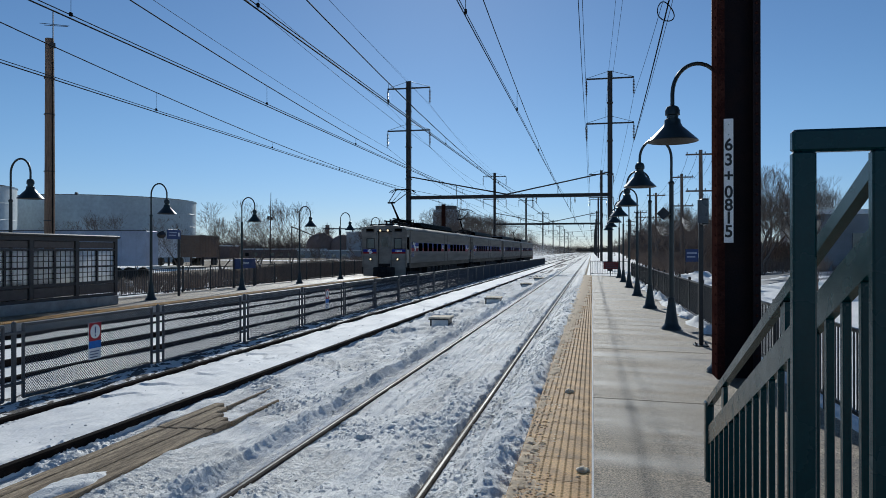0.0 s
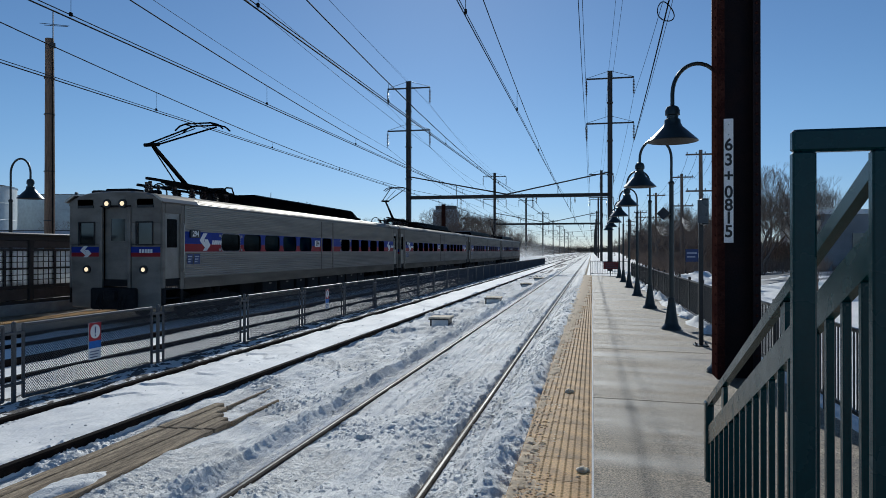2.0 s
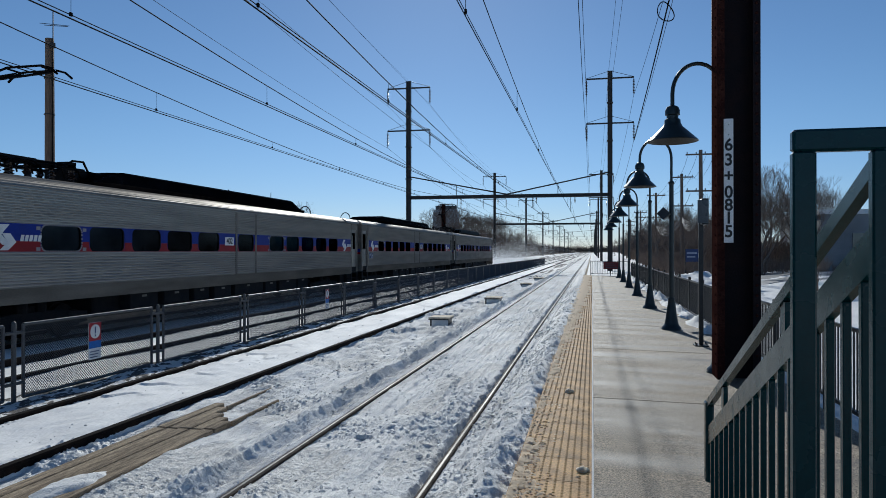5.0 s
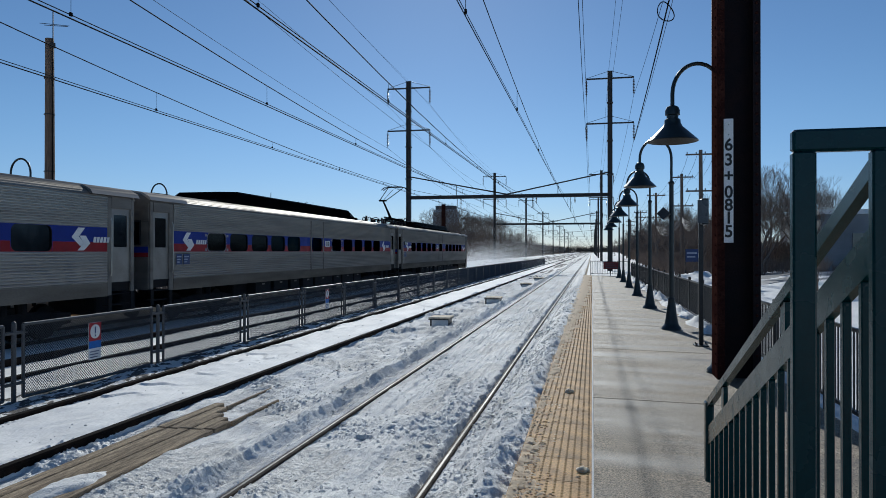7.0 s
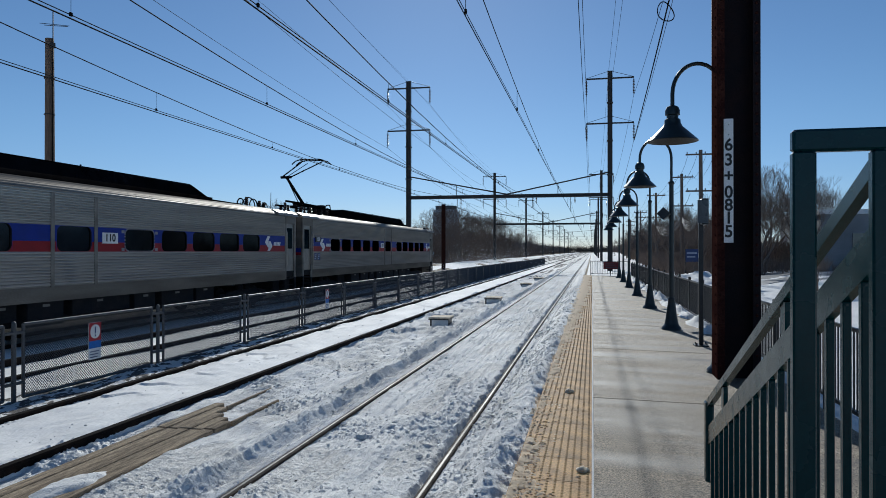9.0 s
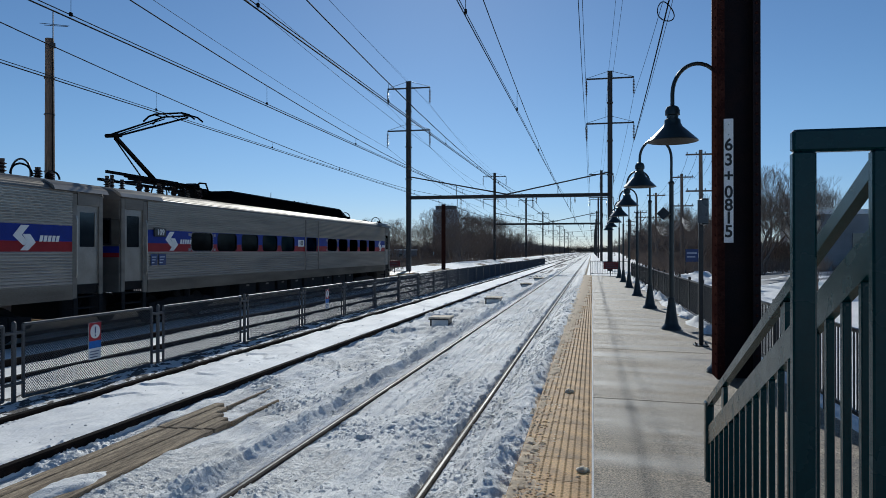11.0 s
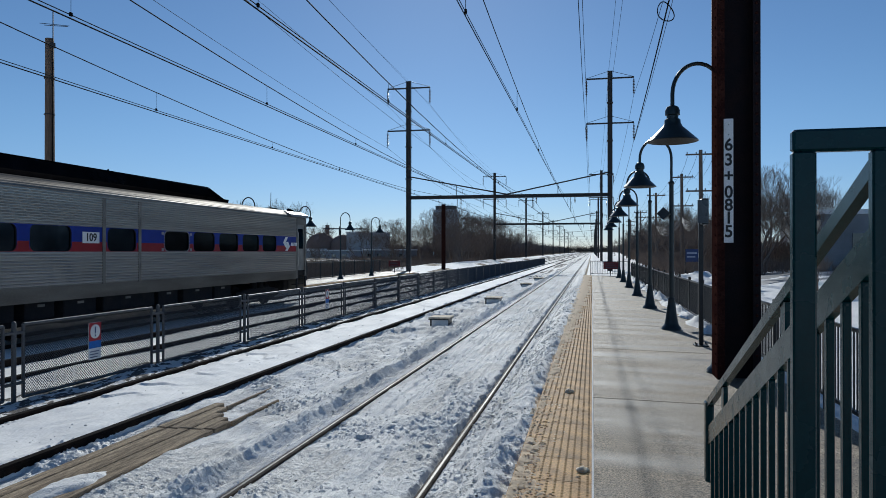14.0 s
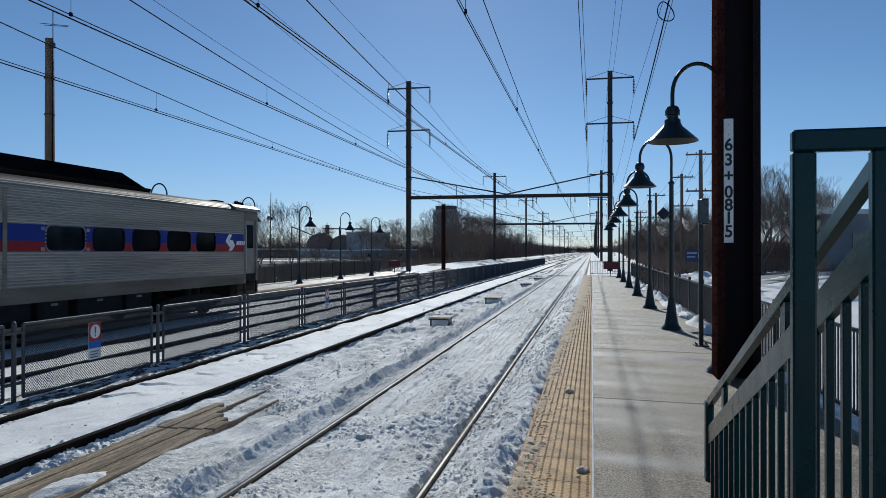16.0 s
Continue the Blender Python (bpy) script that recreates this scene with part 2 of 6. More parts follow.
WIRE = material("wire", (0.012, 0.012, 0.013), 0.9, 0.0, spec=0.05)
INSULATOR = material("brown_insulator", (0.05, 0.03, 0.025), 0.25)
STAINLESS = material("stainless_steel", (0.44, 0.405, 0.36), 0.36, 0.85, (0.27, 0.248, 0.222), 1.2, 0.6, 70, 0.04, 0.08, 0.002, (1, 0.25, 3), edge=0.25)
STAINLESS_DULL = material("dull_stainless", (0.23, 0.21, 0.185), 0.5, 0.5, (0.14, 0.125, 0.108), 1.5, 0.8, 60, 0.06, 0.1, 0.002, (1, 0.4, 2), edge=0.4)
ROOF_STEEL = material("weathered_roof_steel", (0.25, 0.23, 0.205), 0.46, 0.9, (0.16, 0.147, 0.13), 1.2, 0.8, 60, 0.08, 0.1, 0.002, (1, 0.3, 1), edge=0.4)
SKIRT_STEEL = material("grimy_skirt_steel", (0.20, 0.184, 0.163), 0.44, 0.8, (0.12, 0.108, 0.092), 1.4, 0.8, 50, 0.07, 0.1, 0.002, (1, 0.3, 2), edge=0.3)
DOOR_STEEL = material("brushed_door_steel", (0.31, 0.29, 0.265), 0.45, 0.9, (0.22, 0.20, 0.18), 2, 0.7, 60, 0.08, 0.08, 0.002)
UNDERFRAME = material("grimy_underframe", (0.012, 0.012, 0.014), 0.85, 0, (0.028, 0.024, 0.022), 4, 0.7, 40, 0.2, 0.5, 0.006, spec=0.2)
ROOF_BLACK = material("sooty_roof", (0.016, 0.015, 0.016), 0.38, 1.0, (0.026, 0.024, 0.024), 3, 0.7, 50, 0.1, 0.2, 0.003, edge=0.2)
WINDOW_DARK = material("tinted_window", (0.060, 0.070, 0.082), 0.07, 1.0, (0.10, 0.11, 0.12), 1.5, 0.6, 40, 0.05, 0.0, edge=0.12)
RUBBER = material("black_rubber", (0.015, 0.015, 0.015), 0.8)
BLUE = material("blue_stripe", (0.012, 0.03, 0.24), 0.5, 0, (0.015, 0.03, 0.18), 3, 0.6, 40, 0.05, 0.05, 0.001, spec=0.15)
RED = material("red_stripe", (0.26, 0.016, 0.022), 0.5, 0, (0.19, 0.018, 0.022), 3, 0.6, 40, 0.05, 0.05, 0.001, spec=0.15)
WHITE = material("white_vinyl", (0.75, 0.75, 0.74), 0.45, 0, (0.6, 0.6, 0.6), 6, 0.5, 60, 0.06, 0.05, 0.001)
BOLT_GREY = material("grey_bolt", (0.26, 0.25, 0.26), 0.6, 0.0, (0.18, 0.17, 0.17), 6, 0.5, 60, 0.1, 0.05, 0.001)
POWDER = powder_snow()
BLUE_SIGN = material("blue_sign", (0.012, 0.035, 0.14), 0.4)
BRIGHT_BLUE = material("bright_blue_sign", (0.025, 0.14, 0.46), 0.5, spec=0.2)
RED_SIGN = material("red_sign", (0.34, 0.02, 0.03), 0.5, spec=0.2)
BLACK_INK = material("black_ink", (0.01, 0.01, 0.01), 0.5)
HEADLIGHT = glow("headlight_glow", (1.0, 0.74, 0.44), 0.85)
PANE = clear_glass("frosted_glass", (0.9, 0.93, 0.95), 0.45)
PANEL_BROWN = material("brown_panel", (0.075, 0.06, 0.052), 0.6)
NOTICE = material("faded_notice", (0.06, 0.075, 0.09), 0.3)
DARK_RED = material("dark_red_sign", (0.17, 0.014, 0.016), 0.5)
TANK_WHITE = material("tank_white", (0.60, 0.66, 0.66), 0.6, 0, (0.42, 0.46, 0.48), 0.15, 0.7, 2, 0.05, 0.05, 0.01)
BUILDING_GREY = material("grey_siding", (0.42, 0.43, 0.44), 0.7, 0, (0.32, 0.32, 0.33), 0.6, 0.7, 12, 0.08, 0.2, 0.01)
BUILDING_DARK = material("dark_grey_render", (0.24, 0.25, 0.26), 0.8, 0, (0.17, 0.175, 0.18), 0.7, 0.7, 12, 0.08, 0.2, 0.01)
BRICK_BROWN = material("brown_brick", (0.24, 0.165, 0.135), 0.85, 0, (0.17, 0.12, 0.10), 2, 0.7, 30, 0.2, 0.4, 0.01)
CONTAINER_BLUE = material("pale_container", (0.42, 0.46, 0.55), 0.6, 0, (0.30, 0.32, 0.38), 1.2, 0.7, 20, 0.1, 0.15, 0.01)
BARK = material("bark", (0.17, 0.135, 0.11), 0.9, 0, (0.13, 0.10, 0.08), 4, 0.6, 40, 0.2, 0.6, 0.01)
TWIGS = material("brown_twigs", (0.15, 0.118, 0.097), 0.95, 0, (0.26, 0.19, 0.14), 0.5, 0.7, 6, 0.2, 0)


def letters(text, size, mat, name="lettering"):
    """Raised writing as a mesh, centred, in the x, y plane."""
    cu = bpy.data.curves.new(name, "FONT")
    cu.body, cu.size, cu.extrude, cu.offset, cu.align_x, cu.align_y = text, size, 0.002, size * 0.022, "CENTER", "CENTER"
    ob = bpy.data.objects.new(name, cu)
    scene.collection.objects.link(ob)
    me = bpy.data.meshes.new_from_object(ob.evaluated_get(bpy.context.evaluated_depsgraph_get()))
    bpy.data.objects.remove(ob)
    me.materials.clear()
    me.materials.append(mat)
    return me


# ---- the plan ----
TRACKS = [-2.10, -5.98, -9.93, -13.80]
RAIL_TOP = [0.0, 0.0, -0.08, -0.20]
LEFT_EDGE, RIGHT_EDGE = -15.40, -0.61
GANTRY_Y = [-64.0, 10.6, 72.0, 139.0, 207.0, 279.0, 353.0, 428.0, 503.0, 578.0, 653.0]
FENCE_X = -8.0


def lerp_table(tab, x):
    for (a, p), (b, q) in zip(tab, tab[1:]):
        if x <= b:
            return p + (q - p) * max(0.0, (x - a) / (b - a))
    return tab[-1][1]


PROFILE = [(-4000, -3.0), (-300, -3.0), (-80, 0.0), (-55, -0.1), (-40, -0.7), (-24, -0.9), (-19.6, -0.7), (-19.0, -0.45), (-15.6, -0.45), (-15.3, -0.32), (-13.0, -0.28), (-11.5, -0.22),
           (-9.2, -0.16), (-8.2, -0.19), (-7.2, -0.17), (-6.75, -0.09), (-6.6, -0.05), (-5.35, -0.05), (-5.2, -0.10), (-4.3, -0.13), (-3.6, -0.07), (-3.35, -0.005), (-3.12, -0.06), (-2.95, -0.02), (-2.7, -0.02), (-2.2, -0.01), (-1.7, 0.02), (-1.46, 0.03),
           (-1.38, -0.03), (-1.30, -0.02), (-1.05, -0.01), (-0.75, 0.04), (-0.60, 0.02), (-0.45, -0.2), (2.8, -0.2), (3.6, -0.15), (6, -0.3), (9, -0.2), (14, 0.35), (60, 0.8), (300, 0.8), (4000, 0.8)]


def ground_z(x, y):
    z = lerp_table(PROFILE, x)
    far = 0.0 if y < 90 else min(1.0, (y - 90) / 60)
    if x > -0.6 and y > 53:
        k = min(1.0, (y - 53) / 2) * min(1.0, (x + 0.6) / 0.5)
        z = z * (1 - k) + k * (-0.02 if x < 4 else z)
    if -8.4 < x < -0.5 and y < 70:
        bare = -0.2 if (-6.55 < x < -5.4) else 1.0
        rough = max(0.0, noise.noise((x * 0.9, y * 0.7, 3.1)))
        z += 0.04 * noise.noise((x * 1.7, y * 0.9, 0.0)) * (1.0 if bare > 0 else 0.25)
        if bare < 0:
            saw = 2.6 * noise.noise((x * 0.55, y * 0.42, 41)) + 0.5 * noise.noise((x * 3.1, y * 2.2, 42))
            z += 0.030 * (saw - math.floor(saw)) * max(0.0, min(1.0, 0.5 + 2.5 * noise.noise((x * 0.5, y * 0.3, 43))))
            z += 0.045 * noise.noise((x * 1.3, y * 0.55, 1.5)) + 0.03 * abs(noise.noise((x * 2.6, y * 0.9, 4.5))) + 0.008 * noise.noise((x * 9, y * 4, 7)) + 0.002 * noise.noise((x * 25, y * 18, 7))
        if bare > 0:
            z += (0.012 + 0.035 * rough) * noise.noise((x * 6, y * 4.5, 5.0)) + (0.008 + 0.026 * rough) * noise.noise((x * 15, y * 12, 9.0)) + (0.008 + 0.045 * rough) * noise.noise((x * 34, y * 30, 2.0)) + 0.012 * noise.noise((x * 13, y * 0.5, 4.0))
            if -5.2 < x < -2.95 or -2.7 < x < -1.55:
                k = min(1.7, 0.45 + y / 18) * (1.0 if x < -2.9 else 0.4)
                z += k * (0.06 * max(0.0, noise.noise((x * 2.3, y * 1.1, 11))) + 0.045 * noise.noise((x * 4.6, y * 1.9, 13)) - 0.01)
            if -5.2 < x:
                near = noise.voronoi((x * 14, y * 12.0, 0.5))[0][0]
                z += (0.014 + 0.06 * rough) * max(0.0, 0.36 - near)
            grit = noise.noise((x * 21, y * 19, 31.0))
            z += (0.008 + 0.03 * rough) * max(0.0, grit - 0.12) + 0.004 * noise.noise((x * 48, y * 44, 17.0))
            if -3.62 < x < -3.0:
                k = (x + 3.62) / 0.62 + 0.07 * noise.noise((1.0, y * 3.1, 21)) + 0.07 * noise.noise((2.0, y * 9.0, 22)) + 0.05 * noise.noise((3.0, y * 24.0, 23))
                z += 0.045 * max(0.0, min(1.0, k * 2.2)) * (1.0 if k < 0.55 else max(0.0, 1 - (k - 0.55) * 7))
            if -3.5 < x < -2.92 or -1.32 < x < -0.92 or -2.65 < x < -1.6:
                z += (0.042 if x > -1.4 or x < -2.9 else 0.024) * noise.noise((x * 17, y * 0.12, 4.0)) + 0.012 * noise.noise((x * 9, y * 0.2, 8.0))
        if -1.35 < x < -0.55:
            z += 0.06 * abs(noise.noise((x * 5, y * 3.2, 1.0))) + 0.022 * noise.noise((x * 13, y * 10, 2.0))
    elif -15.3 < x <= -8.4 and y < 90:
        z += 0.05 * noise.noise((x * 0.8, y * 0.5, 0.0)) + 0.02 * noise.noise((x * 3, y * 2, 4.0))
    elif x > 3.2:
        z += 0.16 * noise.noise((x * 0.5, y * 0.4, 0.0)) + 0.25 * max(0, noise.noise((x * 0.2, y * 0.12, 7.0)))
    elif x < -20:
        z += 0.25 * noise.noise((x * 0.15, y * 0.12, 0.0))
    if x < -15.8 and y > 72:
        k = min(1.0, (y - 72) / 14) * min(1.0, (-15.8 - x) / 3.0) * max(0.0, min(1.0, (x + 29) / 6))
        z = z * (1 - k) + k * (0.10 + 0.18 * noise.noise((x * 0.5, y * 0.14, 6)) + 0.10 * noise.noise((x * 1.6, y * 0.6, 7)))
    for tx, top in zip(TRACKS, RAIL_TOP):
        for side in (-0.7525, 0.7525):
            d = (x - tx - side) * (1 if side < 0 else -1)      # positive towards the middle of the track
            if abs(d) < 0.045:
                z = min(z, top - 0.03)
            elif 0 < d < (0.075 + 0.05 * noise.noise((side, y * 2.6, 3)) + 0.03 * noise.noise((side, y * 9, 5)) if tx == TRACKS[0] else 0.08):
                z = min(z, top - (0.06 if tx == TRACKS[0] and side > 0 else 0.025 if tx != TRACKS[0] else 0.02))
            elif d < 0 and d > -0.12:
                z = min(z, top - (0.045 if tx == TRACKS[1] else 0.05)) if tx != TRACKS[0] else min(top - 0.006, max(z, top - 0.012))
    if -4.98 < x < -4.18 and y < 8.5:
        z = min(z, -0.115)
    return z


def make_ground():
    xs = [-4000, -1500, -700, -400, -250, -160, -110, -80, -60, -48, -40, -34, -30, -27, -24, -22, -20.5, -19.6, -19.0, -18, -16.5, -15.6, -15.3]
    x = -15.1
    while x < -8.4:
        xs.append(x)
        x += 0.16
    while x < -0.45:
        xs.append(x)
        x += 0.032 if x < -5.3 else 0.016
    xs += [-0.2, 0.5, 1.5, 2.4, 2.8]
    x = 3.0
    while x < 40:
        xs.append(x)
        x += 0.25 + (x - 3) * 0.05
    xs += [50, 70, 100, 150, 250, 450, 900, 2000, 4000]
    ys = [-300, -60, -20, -6, 0, 2.5]
    y = 4.0
    while y < 60:
        ys.append(y)
        y += max(0.02, y * 0.0036)
    while y < 4500:
        ys.append(y)
        y *= 1.06
    ys.append(4900)
    g = Geo()
    nx = len(xs)
    vs = [(a, b, ground_z(a, b)) for b in ys for a in xs]
    fs, ms = [], []
    for j in range(len(ys) - 1):
        for i in range(nx - 1):
            fs.append((j * nx + i, j * nx + i + 1, (j + 1) * nx + i + 1, (j + 1) * nx + i))
            cx, cy = (xs[i] + xs[i + 1]) / 2, (ys[j] + ys[j + 1]) / 2
            if cx < -16 and 70 < cy < 190 and cx > -22.5 + 3 * noise.noise((3, cy * 0.08, 2)):
                s = 2 if noise.noise((cx * 0.9, cy * 0.25, 12)) + 0.4 * noise.noise((cx * 4, cy * 1.5, 2)) > 0.22 else 0
            elif cx < -20.3:
                s = 2 if noise.noise((cx * 0.06, cy * 0.03, 2)) > (0.10 if cy < 75 and cx > -45 else -0.12) or cy > 160 else 0
            elif cx > 8.5 and 45 < cy + 1.5 * noise.noise((cx * 0.2, 5, 1)) < 57 and noise.noise((cx * 0.25, cy * 0.5, 9)) + 0.3 * noise.noise((cx, cy * 1.5, 4)) > -0.16:
                s = 6
            elif cx > 45:
                s = 2
            elif -8.3 < cx < -7.2:
                s = 3 if noise.noise((cx * 5, cy * 2.6, 8)) + 0.5 * noise.noise((cx * 14, cy * 9, 3)) > 0.02 else 0
            elif 52 < cy < 130 and -4.9 < cx < -3.3 and noise.noise((cx * 0.7, cy * 0.09, 14)) + 0.35 * noise.noise((cx * 3, cy * 0.8, 15)) > 0.02:
                s = 3
            elif -5.0 < cx < -1.5 and noise.noise((cx * 1.1, cy * 0.6, 6)) > 0.0:
                s = 1
            elif -1.5 < cx < -0.4:
                s = 4 if noise.noise((cx * 4, cy * 2.0, 6)) + (cx + 0.66) * 3.0 > 0.1 else 1 if noise.noise((cx * 2, cy * 1.0, 3)) > 0.1 else 0
            elif cy > 110 and -18 < cx < -2:
                s = 1 if noise.noise((cx * 0.8, cy * 0.05, 1)) < 0.1 else 3
            else:
                s = 5 if cx < -5.2 else 0
            ms.append(s)
    g.v, g.f, g.m = vs, fs, ms
    ob = part("ground", g, [SNOW, SNOW_DIRTY, DRY_GRASS, BALLAST, SNOW_SANDY, SNOW_SMOOTH, ASPHALT], smooth=True)
    tagged(ob, "wind-packed rough snow over railway ballast and dry grass", "ground", kind="structure")


make_ground()

# ---- tracks ----
RAIL_PROFILE = [(-0.07, -0.17), (0.07, -0.17), (0.07, -0.155), (0.012, -0.13), (0.012, -0.045), (0.033, -0.035), (0.033, -0.008), (0.024, 0.0), (-0.024, 0.0), (-0.033, -0.008), (-0.033, -0.035), (-0.012, -0.045), (-0.012, -0.13), (-0.07, -0.155)]
for tx, top, bright in zip(TRACKS, RAIL_TOP, (1, 0, 0, 1)):
    tr = thing("railway_track", "pair of steel rails half buried in snow" if bright else "pair of dark unused rails standing out of snow", "railway track", "parallel tracks", "structure", (tx, 0, top))
    for sx in (-0.7525, 0.7525):
        g = Geo()
        g.sweep_y([(sx + a, b) for a, b in RAIL_PROFILE], -30, 900)
        r = part("rail", g, RAIL_BROWN if tx == TRACKS[0] else RAIL, tr)
        h = Geo()
        h.box(sx - 0.006, -30, 0.0002, sx + 0.015, 900, 0.004)
        part("rail_head", h, RAIL_HEAD if bright else RUST_HEAD, r, "worn brown running surface" if bright else "dull rusty running surface")

# ---- platform with the camera ----


def plat_z(x):
    return 0.19 - 0.02 * (x - RIGHT_EDGE)


platform = thing("platform", "low concrete station platform, damp and salt-stained, with tactile edge", "platform", kind="structure")
g = Geo()
g.sweep_y([(-0.56, -0.4), (2.62, -0.4), (2.62, plat_z(2.62) - 0.05), (0.0, plat_z(0) - 0.05), (-0.56, plat_z(-0.56) - 0.05)], -14, 53)
part("foundation", g, CONCRETE_EDGE, platform)
SLAB_Y = [-13.35 + 4.4 * i for i in range(16)]


def slab(y0, y1):
    g = Geo()
    g.sweep_y([(0.012, plat_z(0) - 0.045), (2.6, plat_z(2.6) - 0.045), (2.6, plat_z(2.6)), (0.012, plat_z(0))], y0 + 0.011, y1 - 0.011)
    return g


for y0 in SLAB_Y:
    y1 = min(y0 + 4.4, 53)
    if y1 - y0 > 0.5:
        part("slab", slab(y0, y1), CONCRETE, platform)
part("joint_sealant", Geo().box(-0.005, -14, 0.14, 0.011, 53, 0.184), SNOW, platform, "snow-filled joint behind the tactile tiles")
# tactile tiles, 0.61 m square, with truncated domes
g = Geo()
g.box(0, 0, 0, 0.605, 0.605, 0.02, c=0.003)
for i in range(10):
    for j in range(10):
        cx, cy = 0.03 + i * 0.0605, 0.03 + j * 0.0605
        g.lathe([(0.0125, 0.0195), (0.0085, 0.0255)], 6, (cx, cy, 0))
tile_mesh = g.mesh("tactile_tile", TACTILE)
y = 3.0
while y < 53 - 0.6:
    t = part("tactile_tile", tile_mesh, None, platform, at=(RIGHT_EDGE, y, 0.19 - 0.02))
    t.rotation_euler = (0, math.atan(0.02), 0)
    y += 0.61

# ---- stair railing beside the camera ----
RX = 0.565


def railing():
    th = thing("stair_railing", "glossy dark green steel stair railing with flat rails and square balusters", "railing")
    slope = lambda y, z0: z0 + (3.658 - y) * 0.442

    def bar(y0, y1, z0, drop, w):
        g = Geo()
        g.loft([[(RX - w, y, slope(y, z0) - drop), (RX + w, y, slope(y, z0) - drop), (RX + w, y, slope(y, z0) - 0.008), (RX + w - 0.008, y, slope(y, z0)), (RX - w + 0.008, y, slope(y, z0)), (RX - w, y, slope(y, z0) - 0.008)] for y in (y0, y1)])
        return g
    part("handrail", bar(3.67, 1.5, 1.216, 0.048, 0.013), RAILING_PAINT, th)
    part("lower_rail", bar(3.66, 1.5, 1.080, 0.100, 0.0105), RAILING_PAINT, th)
    g = Geo()
    g.box(RX - 0.02, 3.64, 0.80, RX + 0.02, 3.70, 1.20, c=0.008)
    part("end_post", g, RAILING_PAINT, th)
    g = Geo()
    g.box(-0.0095, -0.0095, -1.2, 0.0095, 0.0095, 0.0, c=0.002)
    me = g.mesh("baluster", RAILING_PAINT)
    y = 3.56
    while y > 1.55:
        b = part("baluster", me, None, th, at=(RX, y, slope(y, 1.080) - 0.097))
        y -= 0.113
    me = Geo().box(-0.009, -0.026, -0.10, 0.009, 0.026, 0.0).mesh("spacer", RAILING_PAINT)
    for y in (3.25, 2.26):
        part("spacer", me, None, th, at=(RX, y, slope(y, 1.216) - 0.045))
    for px in (0.410, 0.553):
        g = Geo()
        g.box(px - 0.022, 1.497, 0.14, px + 0.022, 1.524, 2.137, c=0.004)
        part("newel_post", g, RAILING_PAINT, th)
    g = Geo()
    g.box(0.388, 1.4975, 2.1365, 0.70, 1.5235, 2.181, c=0.005)
    part("top_bar", g, RAILING_PAINT, th)
    return th


railing()

# ---- platform lamps ----


def platform_lamp(side, at, label, group, arc=4.63, rim=3.42, squash=1.0):
    """A gooseneck lamp; side = direction of the arm along x, arc and rim = heights of the arm's crown and the shade's rim."""
    th = thing("platform_lamp", label, "lamp", group, at=at)
    g = Geo()
    g.lathe([(0.225, 0), (0.215, 0.06), (0.165, 0.11), (0.155, 0.14), (0.13, 0.27), (0.105, 0.44), (0.085, 0.60), (0.075, 0.67), (0.082, 0.70), (0.062, 0.74)], 16)
    part("base", g, LAMP_PAINT, th, smooth=True)
    g = Geo()
    g.rod((0, 0, 0.72), (0, 0, 3.35), 0.058, 0.05, 12)
    g.lathe([(0.058, 3.33), (0.066, 3.35), (0.066, 3.38), (0.045, 3.41)], 12)
    part("pole", g, LAMP_PAINT, th, smooth=True)
    r = 0.35
    spring = arc - 0.44
    pts = [(0, 0, 3.36), (0, 0, spring)]
    for k in range(1, 17):
        a = math.pi * k / 16
        pts.append((side * (r - r * math.cos(a)), 0, spring + 0.44 * math.sin(a)))
    x = side * 2 * r
    pts.append((x, 0, rim + 0.58 * squash))
    part("gooseneck", Geo().tube(pts, 0.030, 8), LAMP_PAINT, th, smooth=True)
    q = lambda prof: [(a, rim + (b - 3.42) * squash) for a, b in prof]
    g = Geo()
    g.lathe(q([(0.035, 4.02), (0.085, 3.99), (0.108, 3.93), (0.108, 3.86), (0.085, 3.845), (0.085, 3.80), (0.115, 3.78), (0.12, 3.72), (0.15, 3.66), (0.36, 3.44), (0.375, 3.42), (0.37, 3.415)]), 24, (x, 0, 0), caps=False)
    sh = part("shade", g, LAMP_PAINT, th, smooth=True)
    g = Geo()
    g.lathe(q([(0.365, 3.418), (0.145, 3.645), (0.02, 3.65)]), 24, (x, 0, 0), caps=False)
    part("reflector", g, LAMP_INSIDE, sh, "dark grey inside of the shade", smooth=True)
    return th


LAMP_LABEL = "dark green gooseneck platform lamp with bell shade"
platform_lamp(-1, (1.88, 11.0, 0.14), LAMP_LABEL, "platform lamps", 4.60, 3.45, 0.9)
right_lamp = platform_lamp(-1, (1.78, 16.82, 0.14), LAMP_LABEL, "platform lamps", 4.38, 3.29, 0.95)
right_lamp = platform_lamp(-1, (1.78, 22.95, 0.14), LAMP_LABEL, "platform lamps", 4.34, 3.24, 0.95)
for y in (29.35, 35.8, 42.2, 48.6):
    copy_thing(right_lamp, pose(1.78, y, 0.13))
left_lamp = platform_lamp(1, (-17.2, 18.0, 0.1), LAMP_LABEL, "platform lamps")
for y in (24.9, 32.3, 39.4, 46.4, 53.4):
    copy_thing(left_lamp, pose(-17.2, y, 0))

# ---- catenary masts ----


